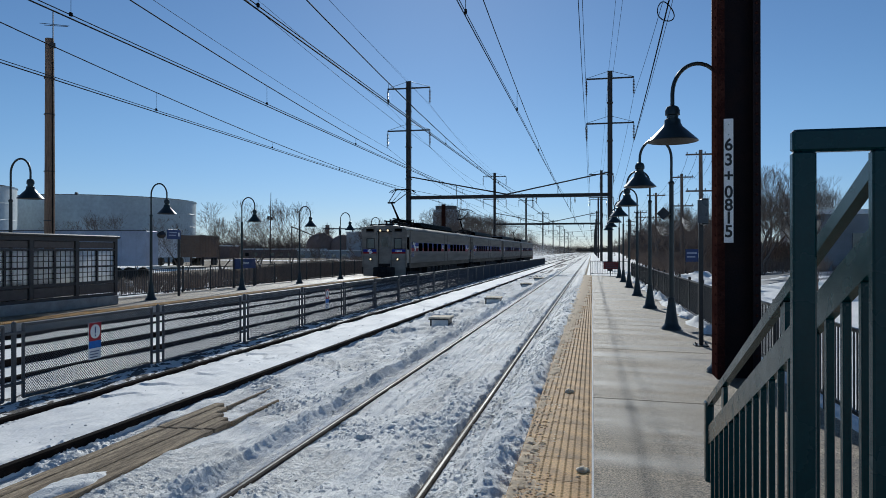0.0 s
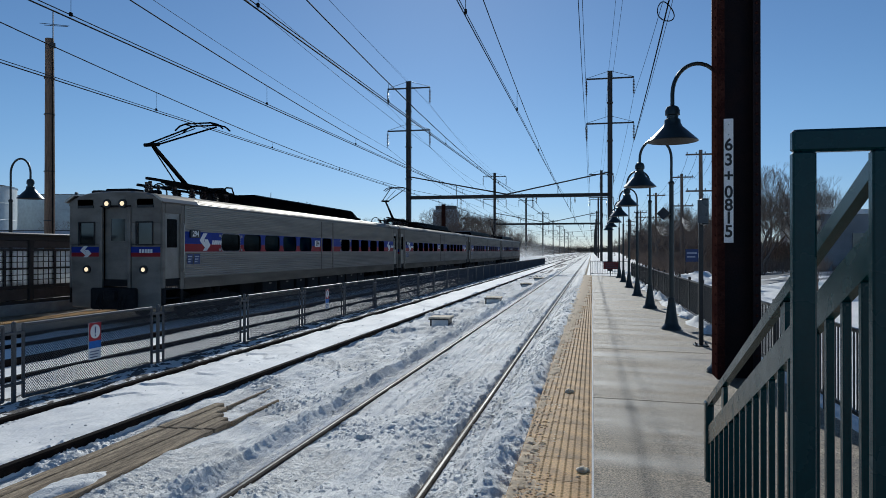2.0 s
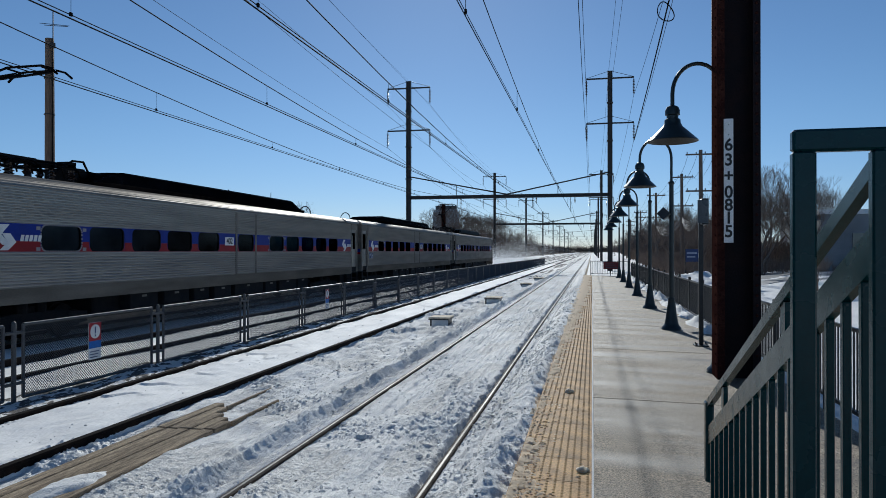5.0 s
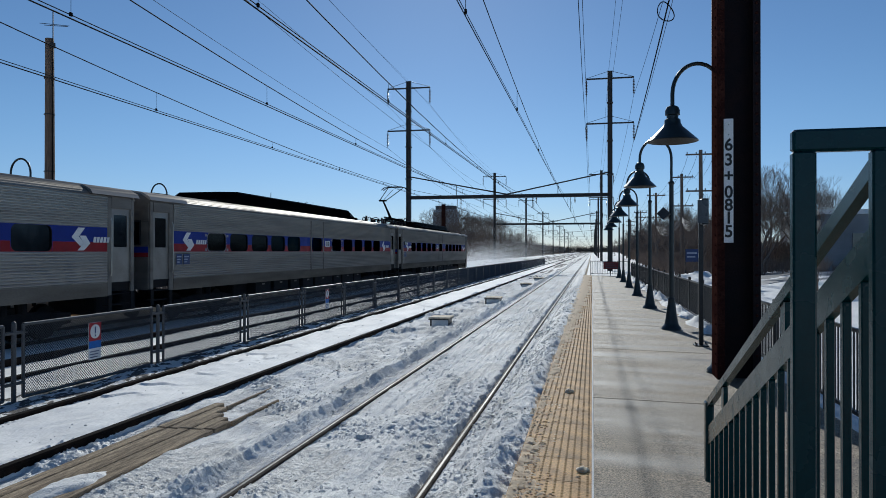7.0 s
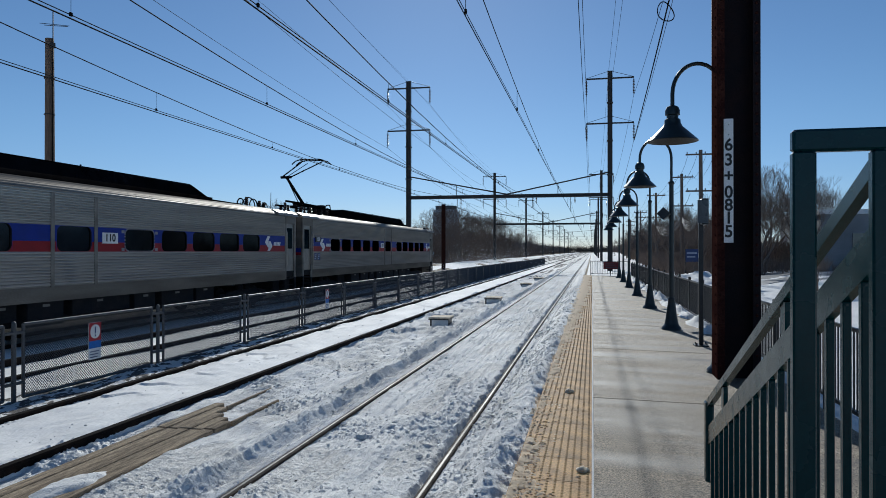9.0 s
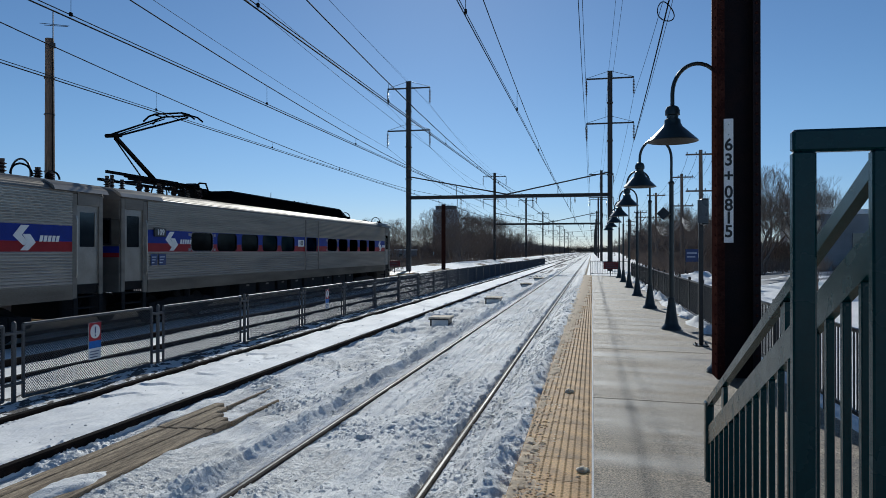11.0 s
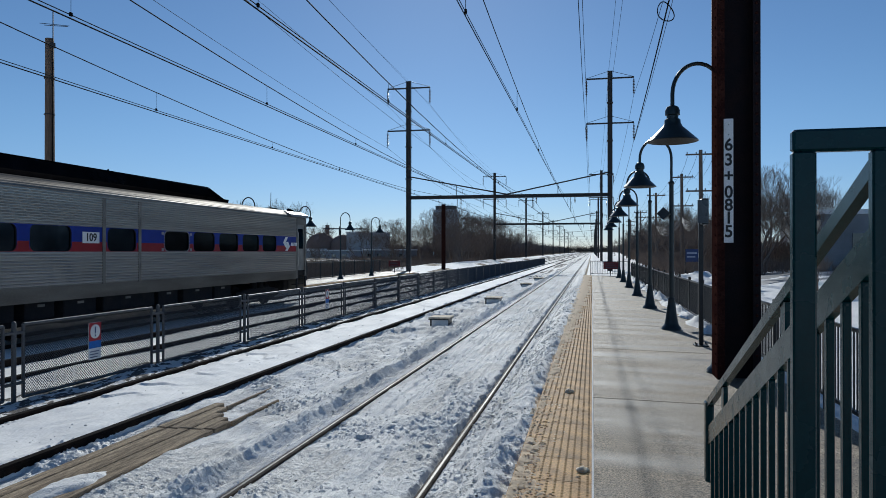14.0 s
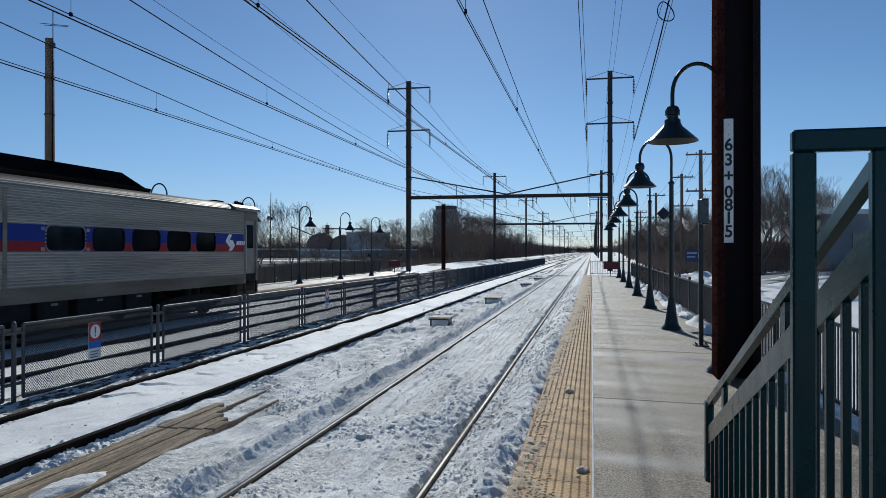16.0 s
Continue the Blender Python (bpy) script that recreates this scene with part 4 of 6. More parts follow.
def end_module(car, s, cab):
    """The vestibule and end wall at the end whose outward direction is s along y."""
    y = lambda a: s * (HALF - a)      # a: metres inwards from the coupler plane
    for side in (1, -1):
        X = side * SIDE
        wall = Geo()
        wall.box(min(X, X - side * 0.07), min(y(0.36), y(0.50)), 1.05, max(X, X - side * 0.07), max(y(0.36), y(0.50)), Z_EAVE, c=0.02)
        part("corner_post", wall, STAINLESS_DULL, car)
        wall = Geo()
        wall.box(min(X, X - side * 0.07), min(y(1.27), y(1.46)), 0.98, max(X, X - side * 0.07), max(y(1.27), y(1.46)), Z_EAVE, c=0.02)
        part("door_post", wall, STAINLESS_DULL, car)
        part("door_header", Geo().box(min(X, X - side * 0.07), min(y(0.5), y(1.27)), 3.27, max(X, X - side * 0.07), max(y(0.5), y(1.27)), Z_EAVE), STAINLESS_DULL, car)
        xa, xb = X - side * 0.045, X - side * 0.085
        fr = Geo()
        ya, yb = min(y(0.5), y(1.27)), max(y(0.5), y(1.27))
        xl, xh = min(xa, xb), max(xa, xb)
        wz0, wz1 = 2.25, 3.10
        wa, wb = ya + 0.12, yb - 0.12
        fr.box(xl, ya, 1.33, xh, yb, wz0).box(xl, ya, wz1, xh, yb, 3.27).box(xl, ya, wz0, xh, wa, wz1).box(xl, wb, wz0, xh, yb, wz1)
        dr = part("door", fr, DOOR_STEEL, car, "brushed steel vestibule door")
        part("door_window", Geo().plate_x(rounded(wa, wb, wz0, wz1, 0.05), (xl + xh) / 2 - 0.008, (xl + xh) / 2 + 0.008), WINDOW_DARK, dr, "dark door glass")
        st = Geo()
        for k in range(3):
            st.box(min(X - side * 0.05, X - side * (0.5 - 0.1 * k)), ya, 1.28 - 0.28 * k, max(X - side * 0.05, X - side * (0.5 - 0.1 * k)), yb, 1.31 - 0.28 * k)
        st.box(min(X - side * 0.02, X - side * 0.08), ya, 1.28, max(X - side * 0.02, X - side * 0.08), yb, 1.33)
        part("step_well", st, UNDERFRAME, car)
        part("grab_rail", Geo().tube([(X + side * 0.04, y(1.36), 1.5), (X + side * 0.06, y(1.36), 1.6), (X + side * 0.06, y(1.36), 2.9), (X + side * 0.03, y(1.36), 3.0)], 0.015, 6), STAINLESS, car)
        # skirt below the door
        part("step_side", Geo().box(min(X, X - side * 0.04), min(y(1.27), y(1.40)), 0.55, max(X, X - side * 0.04), max(y(1.27), y(1.40)), 1.0), UNDERFRAME, car)
        part("step_side", Geo().box(min(X, X - side * 0.04), min(y(0.38), y(0.50)), 0.6, max(X, X - side * 0.04), max(y(0.38), y(0.50)), 1.06), UNDERFRAME, car)
    # end roof, smooth, with a raised awning lip over each door
    arc = roof_arc(SIDE + 0.015, 8, ripple=0.0)
    prof = arc + [(-a, b) for a, b in reversed(arc[:-1])]
    g = Geo()
    e0, e1 = y(0.36), y(1.5)
    g.loft([[(a * 0.985, e0 + s * 0.02, b - 0.05) for a, b in prof], [(a, e0 - s * 0.10, b) for a, b in prof], [(a, e1, b) for a, b in prof]])
    part("end_roof", g, STAINLESS_DULL, car, smooth=True)
    for side in (1, -1):
        g = Geo()
        g.loft([[(side * a, yy, b) for a, b in ((1.60, 3.59), (1.655, 3.585), (1.60, 3.69), (1.36, 3.82), (1.30, 3.80))] for yy in (y(0.25), y(2.1))])
        part("rain_gutter", g, STAINLESS, car, "bright smooth roof edge over the door")
    # end wall: corner panels, window panels, central door
    ye = y(0.36)
    a, b = min(ye, ye - s * 0.06), max(ye, ye - s * 0.06)
    for side in (1, -1):
        x0, x1 = sorted((side * 0.52, side * 1.50))
        wx0, wx1 = sorted((side * 0.72, side * 1.22))
        g = Geo()
        g.box(x0, a, 0.46 if cab else 1.05, x1, b, 2.35, c=0.03 if cab else 0.015).box(x0, a, 2.98, x1, b, 3.55, c=0.015).box(x0, a, 2.35, wx0, b, 2.98).box(wx1, a, 2.35, x1, b, 2.98)
        pn = part("end_panel", g, STAINLESS_DULL, car)
        part("cab_window", Geo().box(wx0, min(ye - s * 0.03, ye - s * 0.045), 2.35, wx1, max(ye - s * 0.03, ye - s * 0.045), 2.98), WINDOW_DARK, pn, "dark cab window")
        fr = Geo()
        f0, f1 = sorted((ye, ye + s * 0.02))
        fr.box(wx0 - 0.04, f0, 2.31, wx1 + 0.04, f1, 2.35).box(wx0 - 0.04, f0, 2.98, wx1 + 0.04, f1, 3.02).box(wx0 - 0.04, f0, 2.35, wx0, f1, 2.98).box(wx1, f0, 2.35, wx1 + 0.04, f1, 2.98)
        part("window_gasket", fr, RUBBER, pn)
        g = Geo()
        f0, f1 = sorted((ye + s * 0.001, ye + s * 0.006))
        g.box(x0 + 0.01, f0, 1.98, x1 - 0.01, f1, 2.10, 1).box(x0 + 0.01, f0, 2.10, x1 - 0.01, f1, 2.27, 0)
        part("end_stripe", g, [BLUE, RED], pn, "blue and red stripe")
        if cab:
            if side > 0:
                part("lettering", bars_end(0.80, f0 - 0.004 if s < 0 else f1 + 0.004, 2.09, 0.46, 0.11, 5), WHITE, pn, "white lettering drawn as bars")
            else:
                m = s_mark(0, 0, 0, 0.34, 1)
                ob = part("emblem", m, WHITE, pn, "white folded-arrow emblem")
                ob.matrix_basis = pose(-1.0, f0 - 0.002 if s < 0 else f1 + 0.002, 2.13, 0, 0, -90 if s < 0 else 90)
            hl = Geo().tube([(side * 0.95, ye, 1.60), (side * 0.95, ye + s * 0.05, 1.60)], [0.13, 0.125], 16)
            h = part("marker_light", hl, BLACK_PAINT, pn)
            part("lens", Geo().tube([(side * 0.95, ye + s * 0.05, 1.60), (side * 0.95, ye + s * 0.075, 1.60)], [0.065, 0.045], 14), HEADLIGHT, h, "lit lamp glass")
    # central door, set back, between collision posts
    for side in (1, -1):
        part("collision_post", Geo().box(*sum(zip(*[sorted(q) for q in ((side * 0.43, side * 0.53), (ye - s * 0.06, ye + s * 0.05), (1.05, 3.45))]), ()), c=0.015), STAINLESS_DULL, car)
    yd = ye - s * 0.12
    d0, d1 = sorted((yd, yd - s * 0.04))
    g = Geo()
    g.box(-0.43, d0, 1.3, 0.43, d1, 2.45).box(-0.43, d0, 3.1, 0.43, d1, 3.45).box(-0.43, d0, 2.45, -0.24, d1, 3.1).box(0.24, d0, 2.45, 0.43, d1, 3.1)
    dr = part("end_door", g, STAINLESS_DULL, car)
    part("door_window", Geo().box(-0.24, d0 + 0.012, 2.45, 0.24, d1 - 0.012, 3.1), WINDOW_DARK, dr)
    part("head_panel", Geo().box(-0.52, a, 3.45, 0.52, b, 3.80, c=0.02), UNDERFRAME if cab else STAINLESS_DULL, car)
    if cab:
        for x in (-0.26, 0.26):
            hb = part("headlight", Geo().tube([(x, ye, 3.55), (x, ye + s * 0.06, 3.55)], [0.14, 0.13], 16), BLACK_PAINT, car)
            part("lens", Geo().tube([(x, ye + s * 0.06, 3.55), (x, ye + s * 0.09, 3.55)], [0.07, 0.05], 14), HEADLIGHT, hb, "lit lamp glass")
        for x in (-1.0, 1.0):
            part("class_board", Geo().box(x - 0.27, *sorted((ye, ye + s * 0.02))[:1], 3.42, x + 0.27, sorted((ye, ye + s * 0.02))[1], 3.68), BLACK_PAINT, car)
        part("whistle", Geo().tube([(1.02, ye - s * 0.2, 3.86), (1.02, ye - s * 0.65, 3.90)], 0.09, 8), ROOF_BLACK, car)
        part("roof_box", Geo().box(-0.55, min(ye - s * 0.9, ye - s * 0.25), 3.88, 0.35, max(ye - s * 0.9, ye - s * 0.25), 4.02, c=0.03), ROOF_BLACK, car)
        part("roof_box", Geo().box(-1.15, min(ye - s * 0.9, ye - s * 0.4), 3.80, -0.75, max(ye - s * 0.9, ye - s * 0.4), 4.00, c=0.03), ROOF_BLACK, car)
    # coupler and pilot
    g = Geo()
    g.box(-0.75, *sorted((ye + s * 0.15, ye - s * 0.5))[:1], 0.42, 0.75, sorted((ye + s * 0.15, ye - s * 0.5))[1], 1.06, c=0.04)
    g.box(-0.18, *sorted((ye + s * 0.34, ye))[:1], 0.70, 0.18, sorted((ye + s * 0.34, ye))[1], 1.0, c=0.04)
    for x in (-0.45, -0.3, 0.3, 0.45):
        g.tube([(x, ye + s * 0.12, 0.9), (x, ye + s * 0.28, 0.6), (x * 0.8, ye + s * 0.2, 0.42)], 0.03, 6)
    part("coupler", g, UNDERFRAME, car)
    if not cab:
        dgm = Geo().box(-0.5, *sorted((ye + s * 0.34, ye - s * 0.08))[:1], 1.2, 0.5, sorted((ye + s * 0.34, ye - s * 0.08))[1], 3.5, c=0.04)
        part("diaphragm", dgm, RUBBER, car, "black folded gangway diaphragm")


def bars_end(x0, y, z, w, h, n):
    g = Geo()
    for k in range(n):
        a = x0 + w * k / n
        g.box(a, y - 0.002, z, a + w / n * 0.72, y + 0.002, z + h)
    return g


def rail_car(number, panto, front_cab, rear_cab):
    car = thing("rail_car", "fluted stainless commuter rail car with blue-red stripe" + (" and raised pantograph" if panto else ""), "train car", "cars of the commuter train")
    d = lambda a: a - HALF
    wins = WINDOWS if panto else [(CAR - b, CAR - a) for a, b in reversed(WINDOWS)]
    y0, y1 = d(1.46), d(24.45)
    for side in (1, -1):
        part("skirt", wall_strip([(SIDE, Z_SKIRT), (SIDE + 0.004, Z_FLUTE)], y0, y1, side), SKIRT_STEEL, car, "plain grimy steel skirt")
        part("lower_fluting", wall_strip([(SIDE, Z_FLUTE)] + fluted(Z_FLUTE, Z_W0, 11, SIDE) + [(SIDE, Z_W0)], y0, y1, side), STAINLESS, car, "horizontally fluted stainless panel")
        part("upper_fluting", wall_strip([(SIDE, Z_W1)] + fluted(Z_W1, Z_EAVE, 13, SIDE) + [(SIDE, Z_EAVE)], y0, y1, side), STAINLESS, car, "horizontally fluted stainless panel")
        # window band: panels between the windows, then frames and panes
        edges = [1.46] + [e for w in wins for e in (w[0] - 0.03, w[1] + 0.03)] + [24.45]
        for k in range(0, len(edges), 2):
            p0, p1 = d(edges[k]), d(edges[k + 1])
            x0, x1 = sorted((side * SIDE, side * (SIDE - 0.06)))
            g = Geo()
            g.box(x0, p0, 2.37, x1, p1, Z_W1, 0).box(x0, p0, Z_W0, x1, p1, 2.37, 1)
            part("striped_panel", g, [BLUE, RED], car, "blue over red painted panel")
        for w in wins:
            wf = part("window", window_frame(d(w[0]), d(w[1]), side), [BLUE, RED, RUBBER], car)
            x0, x1 = sorted((side * (SIDE - 0.035), side * (SIDE - 0.045)))
            part("pane", Geo().box(x0, d(w[0]) - 0.02, 2.134, x1, d(w[1]) + 0.02, 2.746), WINDOW_DARK, wf, "dark tinted glass")
        # bright gasket on the first window, patched corners
        for wi in (0, 6):
            w0, w1 = d(wins[wi][0]), d(wins[wi][1])
            ring = rounded(w0 - 0.02, w1 + 0.02, 2.14, 2.74, 0.16)
            g = Geo()
            for k in range(0, len(ring)):
                (ya, za), (yb, zb) = ring[k], ring[(k + 1) % len(ring)]
                n = max(1, round(math.hypot(yb - ya, zb - za) / 0.085))
                for j in range(n):
                    t = (j + 0.5) / n
                    yc, zc = ya + (yb - ya) * t, za + (zb - za) * t
                    g.box(*sorted((side * SIDE, side * (SIDE + 0.006)))[:1], yc - 0.02, zc - 0.018, sorted((side * SIDE, side * (SIDE + 0.006)))[1], yc + 0.02, zc + 0.018)
            part("bolted_gasket", g, BOLT_GREY, car, "row of pale bolts round an escape window")
            for yy in (w0 - 0.16, w1 + 0.05):
                for zz in (2.15, 2.62):
                    part("worn_patch", Geo().box(*sorted((side * (SIDE + 0.002), side * (SIDE + 0.005)))[:1], yy, zz, sorted((side * (SIDE + 0.002), side * (SIDE + 0.005)))[1], yy + 0.12, zz + 0.08), BOLT_GREY, car)
        for a in ((12.55, 14.0) if panto else (11.91, 13.36)):
            x0, x1 = sorted((side * SIDE, side * (SIDE + 0.022)))
            part("door_strip", Geo().box(x0, d(a) - 0.06, Z_FLUTE - 0.02, x1, d(a) + 0.06, Z_EAVE - 0.05, c=0.008), STAINLESS_DULL, car, "vertical riveted cover strip")
        xo = side * (SIDE + 0.003)
        flip = 1 if side > 0 else -1
        for a, s2 in ((2.62 if panto else 2.25, 1), (23.5 if panto else 23.0, 1)):
            part("emblem", s_mark(xo, d(a), 2.44, 0.56, side), WHITE, car, "white folded-arrow emblem")
            part("lettering", bars(xo, d(a) + 0.42, 2.36, 0.62, 0.14, 5, side), WHITE, car, "white lettering drawn as bars")
        for a, w in ((1.58, 0.30), (1.95, 0.34)):
            sg = part("access_sign", Geo().box(*sorted((side * (SIDE + 0.022), side * (SIDE + 0.026)))[:1], d(a), 1.74, sorted((side * (SIDE + 0.022), side * (SIDE + 0.026)))[1], d(a + w), 2.06), BLUE_SIGN, car, "dark blue access notice")
            g = Geo()
            for k in range(3):
                x0, x1 = sorted((side * (SIDE + 0.026), side * (SIDE + 0.028)))
                g.box(x0, d(a) + 0.04, 1.80 + 0.08 * k, x1, d(a) + w * (0.55 + 0.15 * k), 1.83 + 0.08 * k)
            part("text_bar", g, CONTAINER_BLUE, sg)
        if number:
            na = 11.78 if panto else 13.6
            pl = part("number_panel", Geo().box(*sorted((xo, xo + side * 0.004))[:1], d(na), 2.34, sorted((xo, xo + side * 0.004))[1], d(na + 0.6), 2.62), WHITE, car, "white panel with dark figures")
            t = part("car_number", letters(number, 0.27, BLACK_INK, "car_number"), None, pl)
            t.matrix_basis = pose(xo + side * 0.008, d(na + 0.3), 2.48, 90, 0, 90 * flip)
            if not panto:
                continue
            bx = part("number_box", Geo().box(*sorted((xo, xo + side * 0.05))[:1], d(1.72), 2.56, sorted((xo, xo + side * 0.05))[1], d(2.28), 2.80, c=0.01), BLACK_PAINT, car, "black number box")
            t = part("car_number", letters(number, 0.24, WHITE, "car_number"), None, bx)
            t.matrix_basis = pose(xo + side * 0.053, d(2.0), 2.68, 90, 0, 90 * flip)
    # roof
    arc = roof_arc(SIDE)
    g = Geo()
    g.sweep_y(arc + [(-a, b) for a, b in reversed(arc[:-1])], y0, y1)
    part("roof", g, ROOF_STEEL, car, "curved fluted stainless roof", smooth=False)
    g = Geo()
    prof = [(6.1, 3.96), (6.9, 4.30), (7.6, 4.37), (18.9, 4.37), (19.9, 3.99)] if panto else [(5.0, 3.97), (5.4, 4.26), (6.8, 4.37), (18.9, 4.37), (19.9, 3.99)]
    loops = []
    for a, z in prof:
        w = 0.95
        loops.append([(-w, d(a), 3.80), (w, d(a), 3.80), (w + 0.05, d(a), min(z, 4.0)), (w - 0.10, d(a), z - 0.06 if z > 4.1 else z), (w - 0.2, d(a), z), (-w + 0.2, d(a), z), (-w + 0.10, d(a), z - 0.06 if z > 4.1 else z), (-w - 0.05, d(a), min(z, 4.0))])
    g.loft(loops)
    part("roof_hood", g, ROOF_BLACK, car, "long black roof hood")
    part("aerial", Geo().rod((0.2, d(14.5), 4.36), (0.2, d(14.5), 4.5), 0.05, 0.02), ROOF_BLACK, car)
    # floor and underframe
    part("floor", Geo().box(-1.5, d(0.45), 1.1, 1.5, d(25.46), 1.28), UNDERFRAME, car)
    # added dark box that closes the bright gap below the floor
    part("underfloor_filler", Geo().box(-1.05, d(6.0), 0.40, 1.05, d(19.9), 1.1, c=0.05), UNDERFRAME, car)
    # solid block in rubber black, put in to paint the inside dark
    part("interior", Geo().box(-1.45, y0, 1.3, 1.45, y1, 3.6), RUBBER, car, "solid black block standing for the unlit interior")
    rnd = random.Random(7)
    a = 7.0
    while a < 19:
        L = rnd.uniform(0.8, 2.2)
        dep = rnd.uniform(0.5, 0.78)
        for side in (1, -1):
            x0, x1 = sorted((side * 0.55, side * rnd.uniform(1.32, 1.48)))
            eb = part("equipment_box", Geo().box(x0, d(a), 1.1 - dep, x1, d(a + L), 1.1, c=0.02), UNDERFRAME, car)
            if side > 0:
                part("data_plate", Geo().box(x1, d(a + L * 0.4), 0.86, x1 + 0.006, d(a + L * 0.4) + 0.22, 0.92), STAINLESS_DULL, eb)
        a += L + rnd.uniform(0.15, 0.5)
    for c in (3.95, 21.96):
        g = Geo()
        for side in (1, -1):
            x0, x1 = sorted((side * 0.95, side * 1.12))
            g.plate_x([(d(c - 1.75), 0.36), (d(c - 1.75), 0.62), (d(c - 0.7), 0.72), (d(c + 0.7), 0.72), (d(c + 1.75), 0.62), (d(c + 1.75), 0.36), (d(c + 0.8), 0.30), (d(c - 0.8), 0.30)], x0, x1)
            for yy in (-1.25, 1.25):
                g.box(x0 - 0.02, d(c + yy) - 0.2, 0.28, x1 + 0.02, d(c + yy) + 0.2, 0.68, c=0.03)
            for yy in (-0.28, 0.28):
                g.lathe([(0.13, 0.7), (0.13, 1.05)], 10, (side * 1.03, d(c + yy), 0))
        g.box(-1.0, d(c - 0.25), 0.45, 1.0, d(c + 0.25), 0.85)
        part("bogie_frame", g, UNDERFRAME, car)
        for yy in (-1.25, 1.25):
            part("wheelset", WHEELS, None, car, at=(0, d(c + yy), 0.43))
    end_module(car, -1, front_cab)
    end_module(car, 1, rear_cab)
    if panto:
        pantograph(car)
    else:
        part("roof_box", Geo().box(-0.4, d(2.2), 3.86, 0.4, d(3.2), 3.98, c=0.04), ROOF_BLACK, car)
        # roof cables and insulators towards the next car's pantograph
        ring = lambda y0, r, n=9: [(0.25, d(y0 + r - r * math.cos(math.pi * k / n)), 4.0 + 0.8 * r * math.sin(math.pi * k / n)) for k in range(n + 1)]
        part("roof_cable", Geo().tube([(0.25, d(20.0), 4.02), (0.25, d(22.6), 3.99), (0.25, d(23.4), 4.0)], 0.03, 6), ROOF_BLACK, car, "black cable along the roof")
        for y0, r in ((23.0, 0.28), (24.0, 0.34), (25.1, 0.24)):
            part("roof_cable", Geo().tube(ring(y0, r), 0.026, 6), ROOF_BLACK, car, "arched black jumper cable", smooth=True)
        for y0, h in ((23.75, 0.34), (24.85, 0.26), (25.25, 0.22)):
            prof = [(0.10, 3.86)] + [q for k in range(4) for q in ((0.06, 3.92 + h * k / 4), (0.12, 3.95 + h * k / 4), (0.06, 3.98 + h * k / 4))]
            part("insulator", Geo().lathe(prof + [(0.07, 3.98 + h)], 10, (0.25, d(y0), 0)), INSULATOR, car)
    return car


cars = [rail_car("294", True, True, False), rail_car("402", True, False, False), rail_car("110", False, False, False), rail_car("109", True, False, True)]

# front of the train along the track, by time
FRONT = [(0.0, 45.3), (0.5, 38.1), (1.0, 31.2), (1.5, 24.4), (2.0, 17.9), (2.5, 11.66), (3.0, 5.62), (3.5, -0.17), (4.0, -5.94), (4.2, -8.14), (6.3, -28.4), (6.5, -30.15), (7.0, -34.5), (7.5, -38.6), (8.0, -42.45),
         (8.5, -46.2), (9.0, -49.75), (9.2, -51.1), (11.3, -63.4), (11.5, -64.45), (12.0, -66.9), (12.5, -69.1), (13.0, -71.1), (13.5, -72.92), (14.0, -74.55), (14.5, -75.97), (15.0, -77.18), (15.5, -78.22), (16.0, -79.1)]


def front_at(t):
    """The same path, read smoothly between its rows."""
    n = len(FRONT)
    for i in range(n - 1):
        t0, p0 = FRONT[i]
        t1, p1 = FRONT[i + 1]
        if t <= t1:
            sl = lambda k: (FRONT[min(k + 1, n - 1)][1] - FRONT[max(k - 1, 0)][1]) / (FRONT[min(k + 1, n - 1)][0] - FRONT[max(k - 1, 0)][0])
            h = t1 - t0
            u = (t - t0) / h
            return (2 * u ** 3 - 3 * u * u + 1) * p0 + (u ** 3 - 2 * u * u + u) * h * sl(i) + (3 * u * u - 2 * u ** 3) * p1 + (u ** 3 - u * u) * h * sl(i + 1)
    return FRONT[-1][1]


def motions():
    times = [k / 10 for k in range(161)]
    for i, car in enumerate(cars):
        walk(car, [(t, pose(TRACKS[3], front_at(t) + HALF + CAR * i, RAIL_TOP[3])) for t in times])
    walk(powder, [(t, pose(TRACKS[3], front_at(t) + CAR * 4 + 4 + t * 0.9, -0.3 - max(0.0, t - 7) * 1.3)) for t in times])
    # wheels roll on the rail: radius 0.41 m
    steps = [k / 30 for k in range(481)]
    for car in cars:
        for ob in car.children:
            if ob.name.startswith("wheelset"):
                x, y, z = ob.location
                walk(ob, [(t, pose(x, y, z, math.degrees((front_at(t) - 45.4) / -0.41))) for t in steps])

# ---- platform across the tracks ----
far_platform = thing("platform", "low concrete platform across the tracks with tactile edge, dusted with snow", "platform", kind="structure")
part("foundation", Geo().box(-19.3, -10, -0.6, -15.42, 62, -0.03), CONCRETE_EDGE, far_platform)
y = -10.0
while y < 61:
    part("slab", Geo().box(-19.28, y + 0.007, -0.03, -16.02, y + 4.393, 0.0), CONCRETE, far_platform)
    y += 4.4
y = 8.0
while y < 61:
    t = part("tactile_tile", tile_mesh, None, far_platform, at=(-16.01, y, -0.022))
    y += 0.61


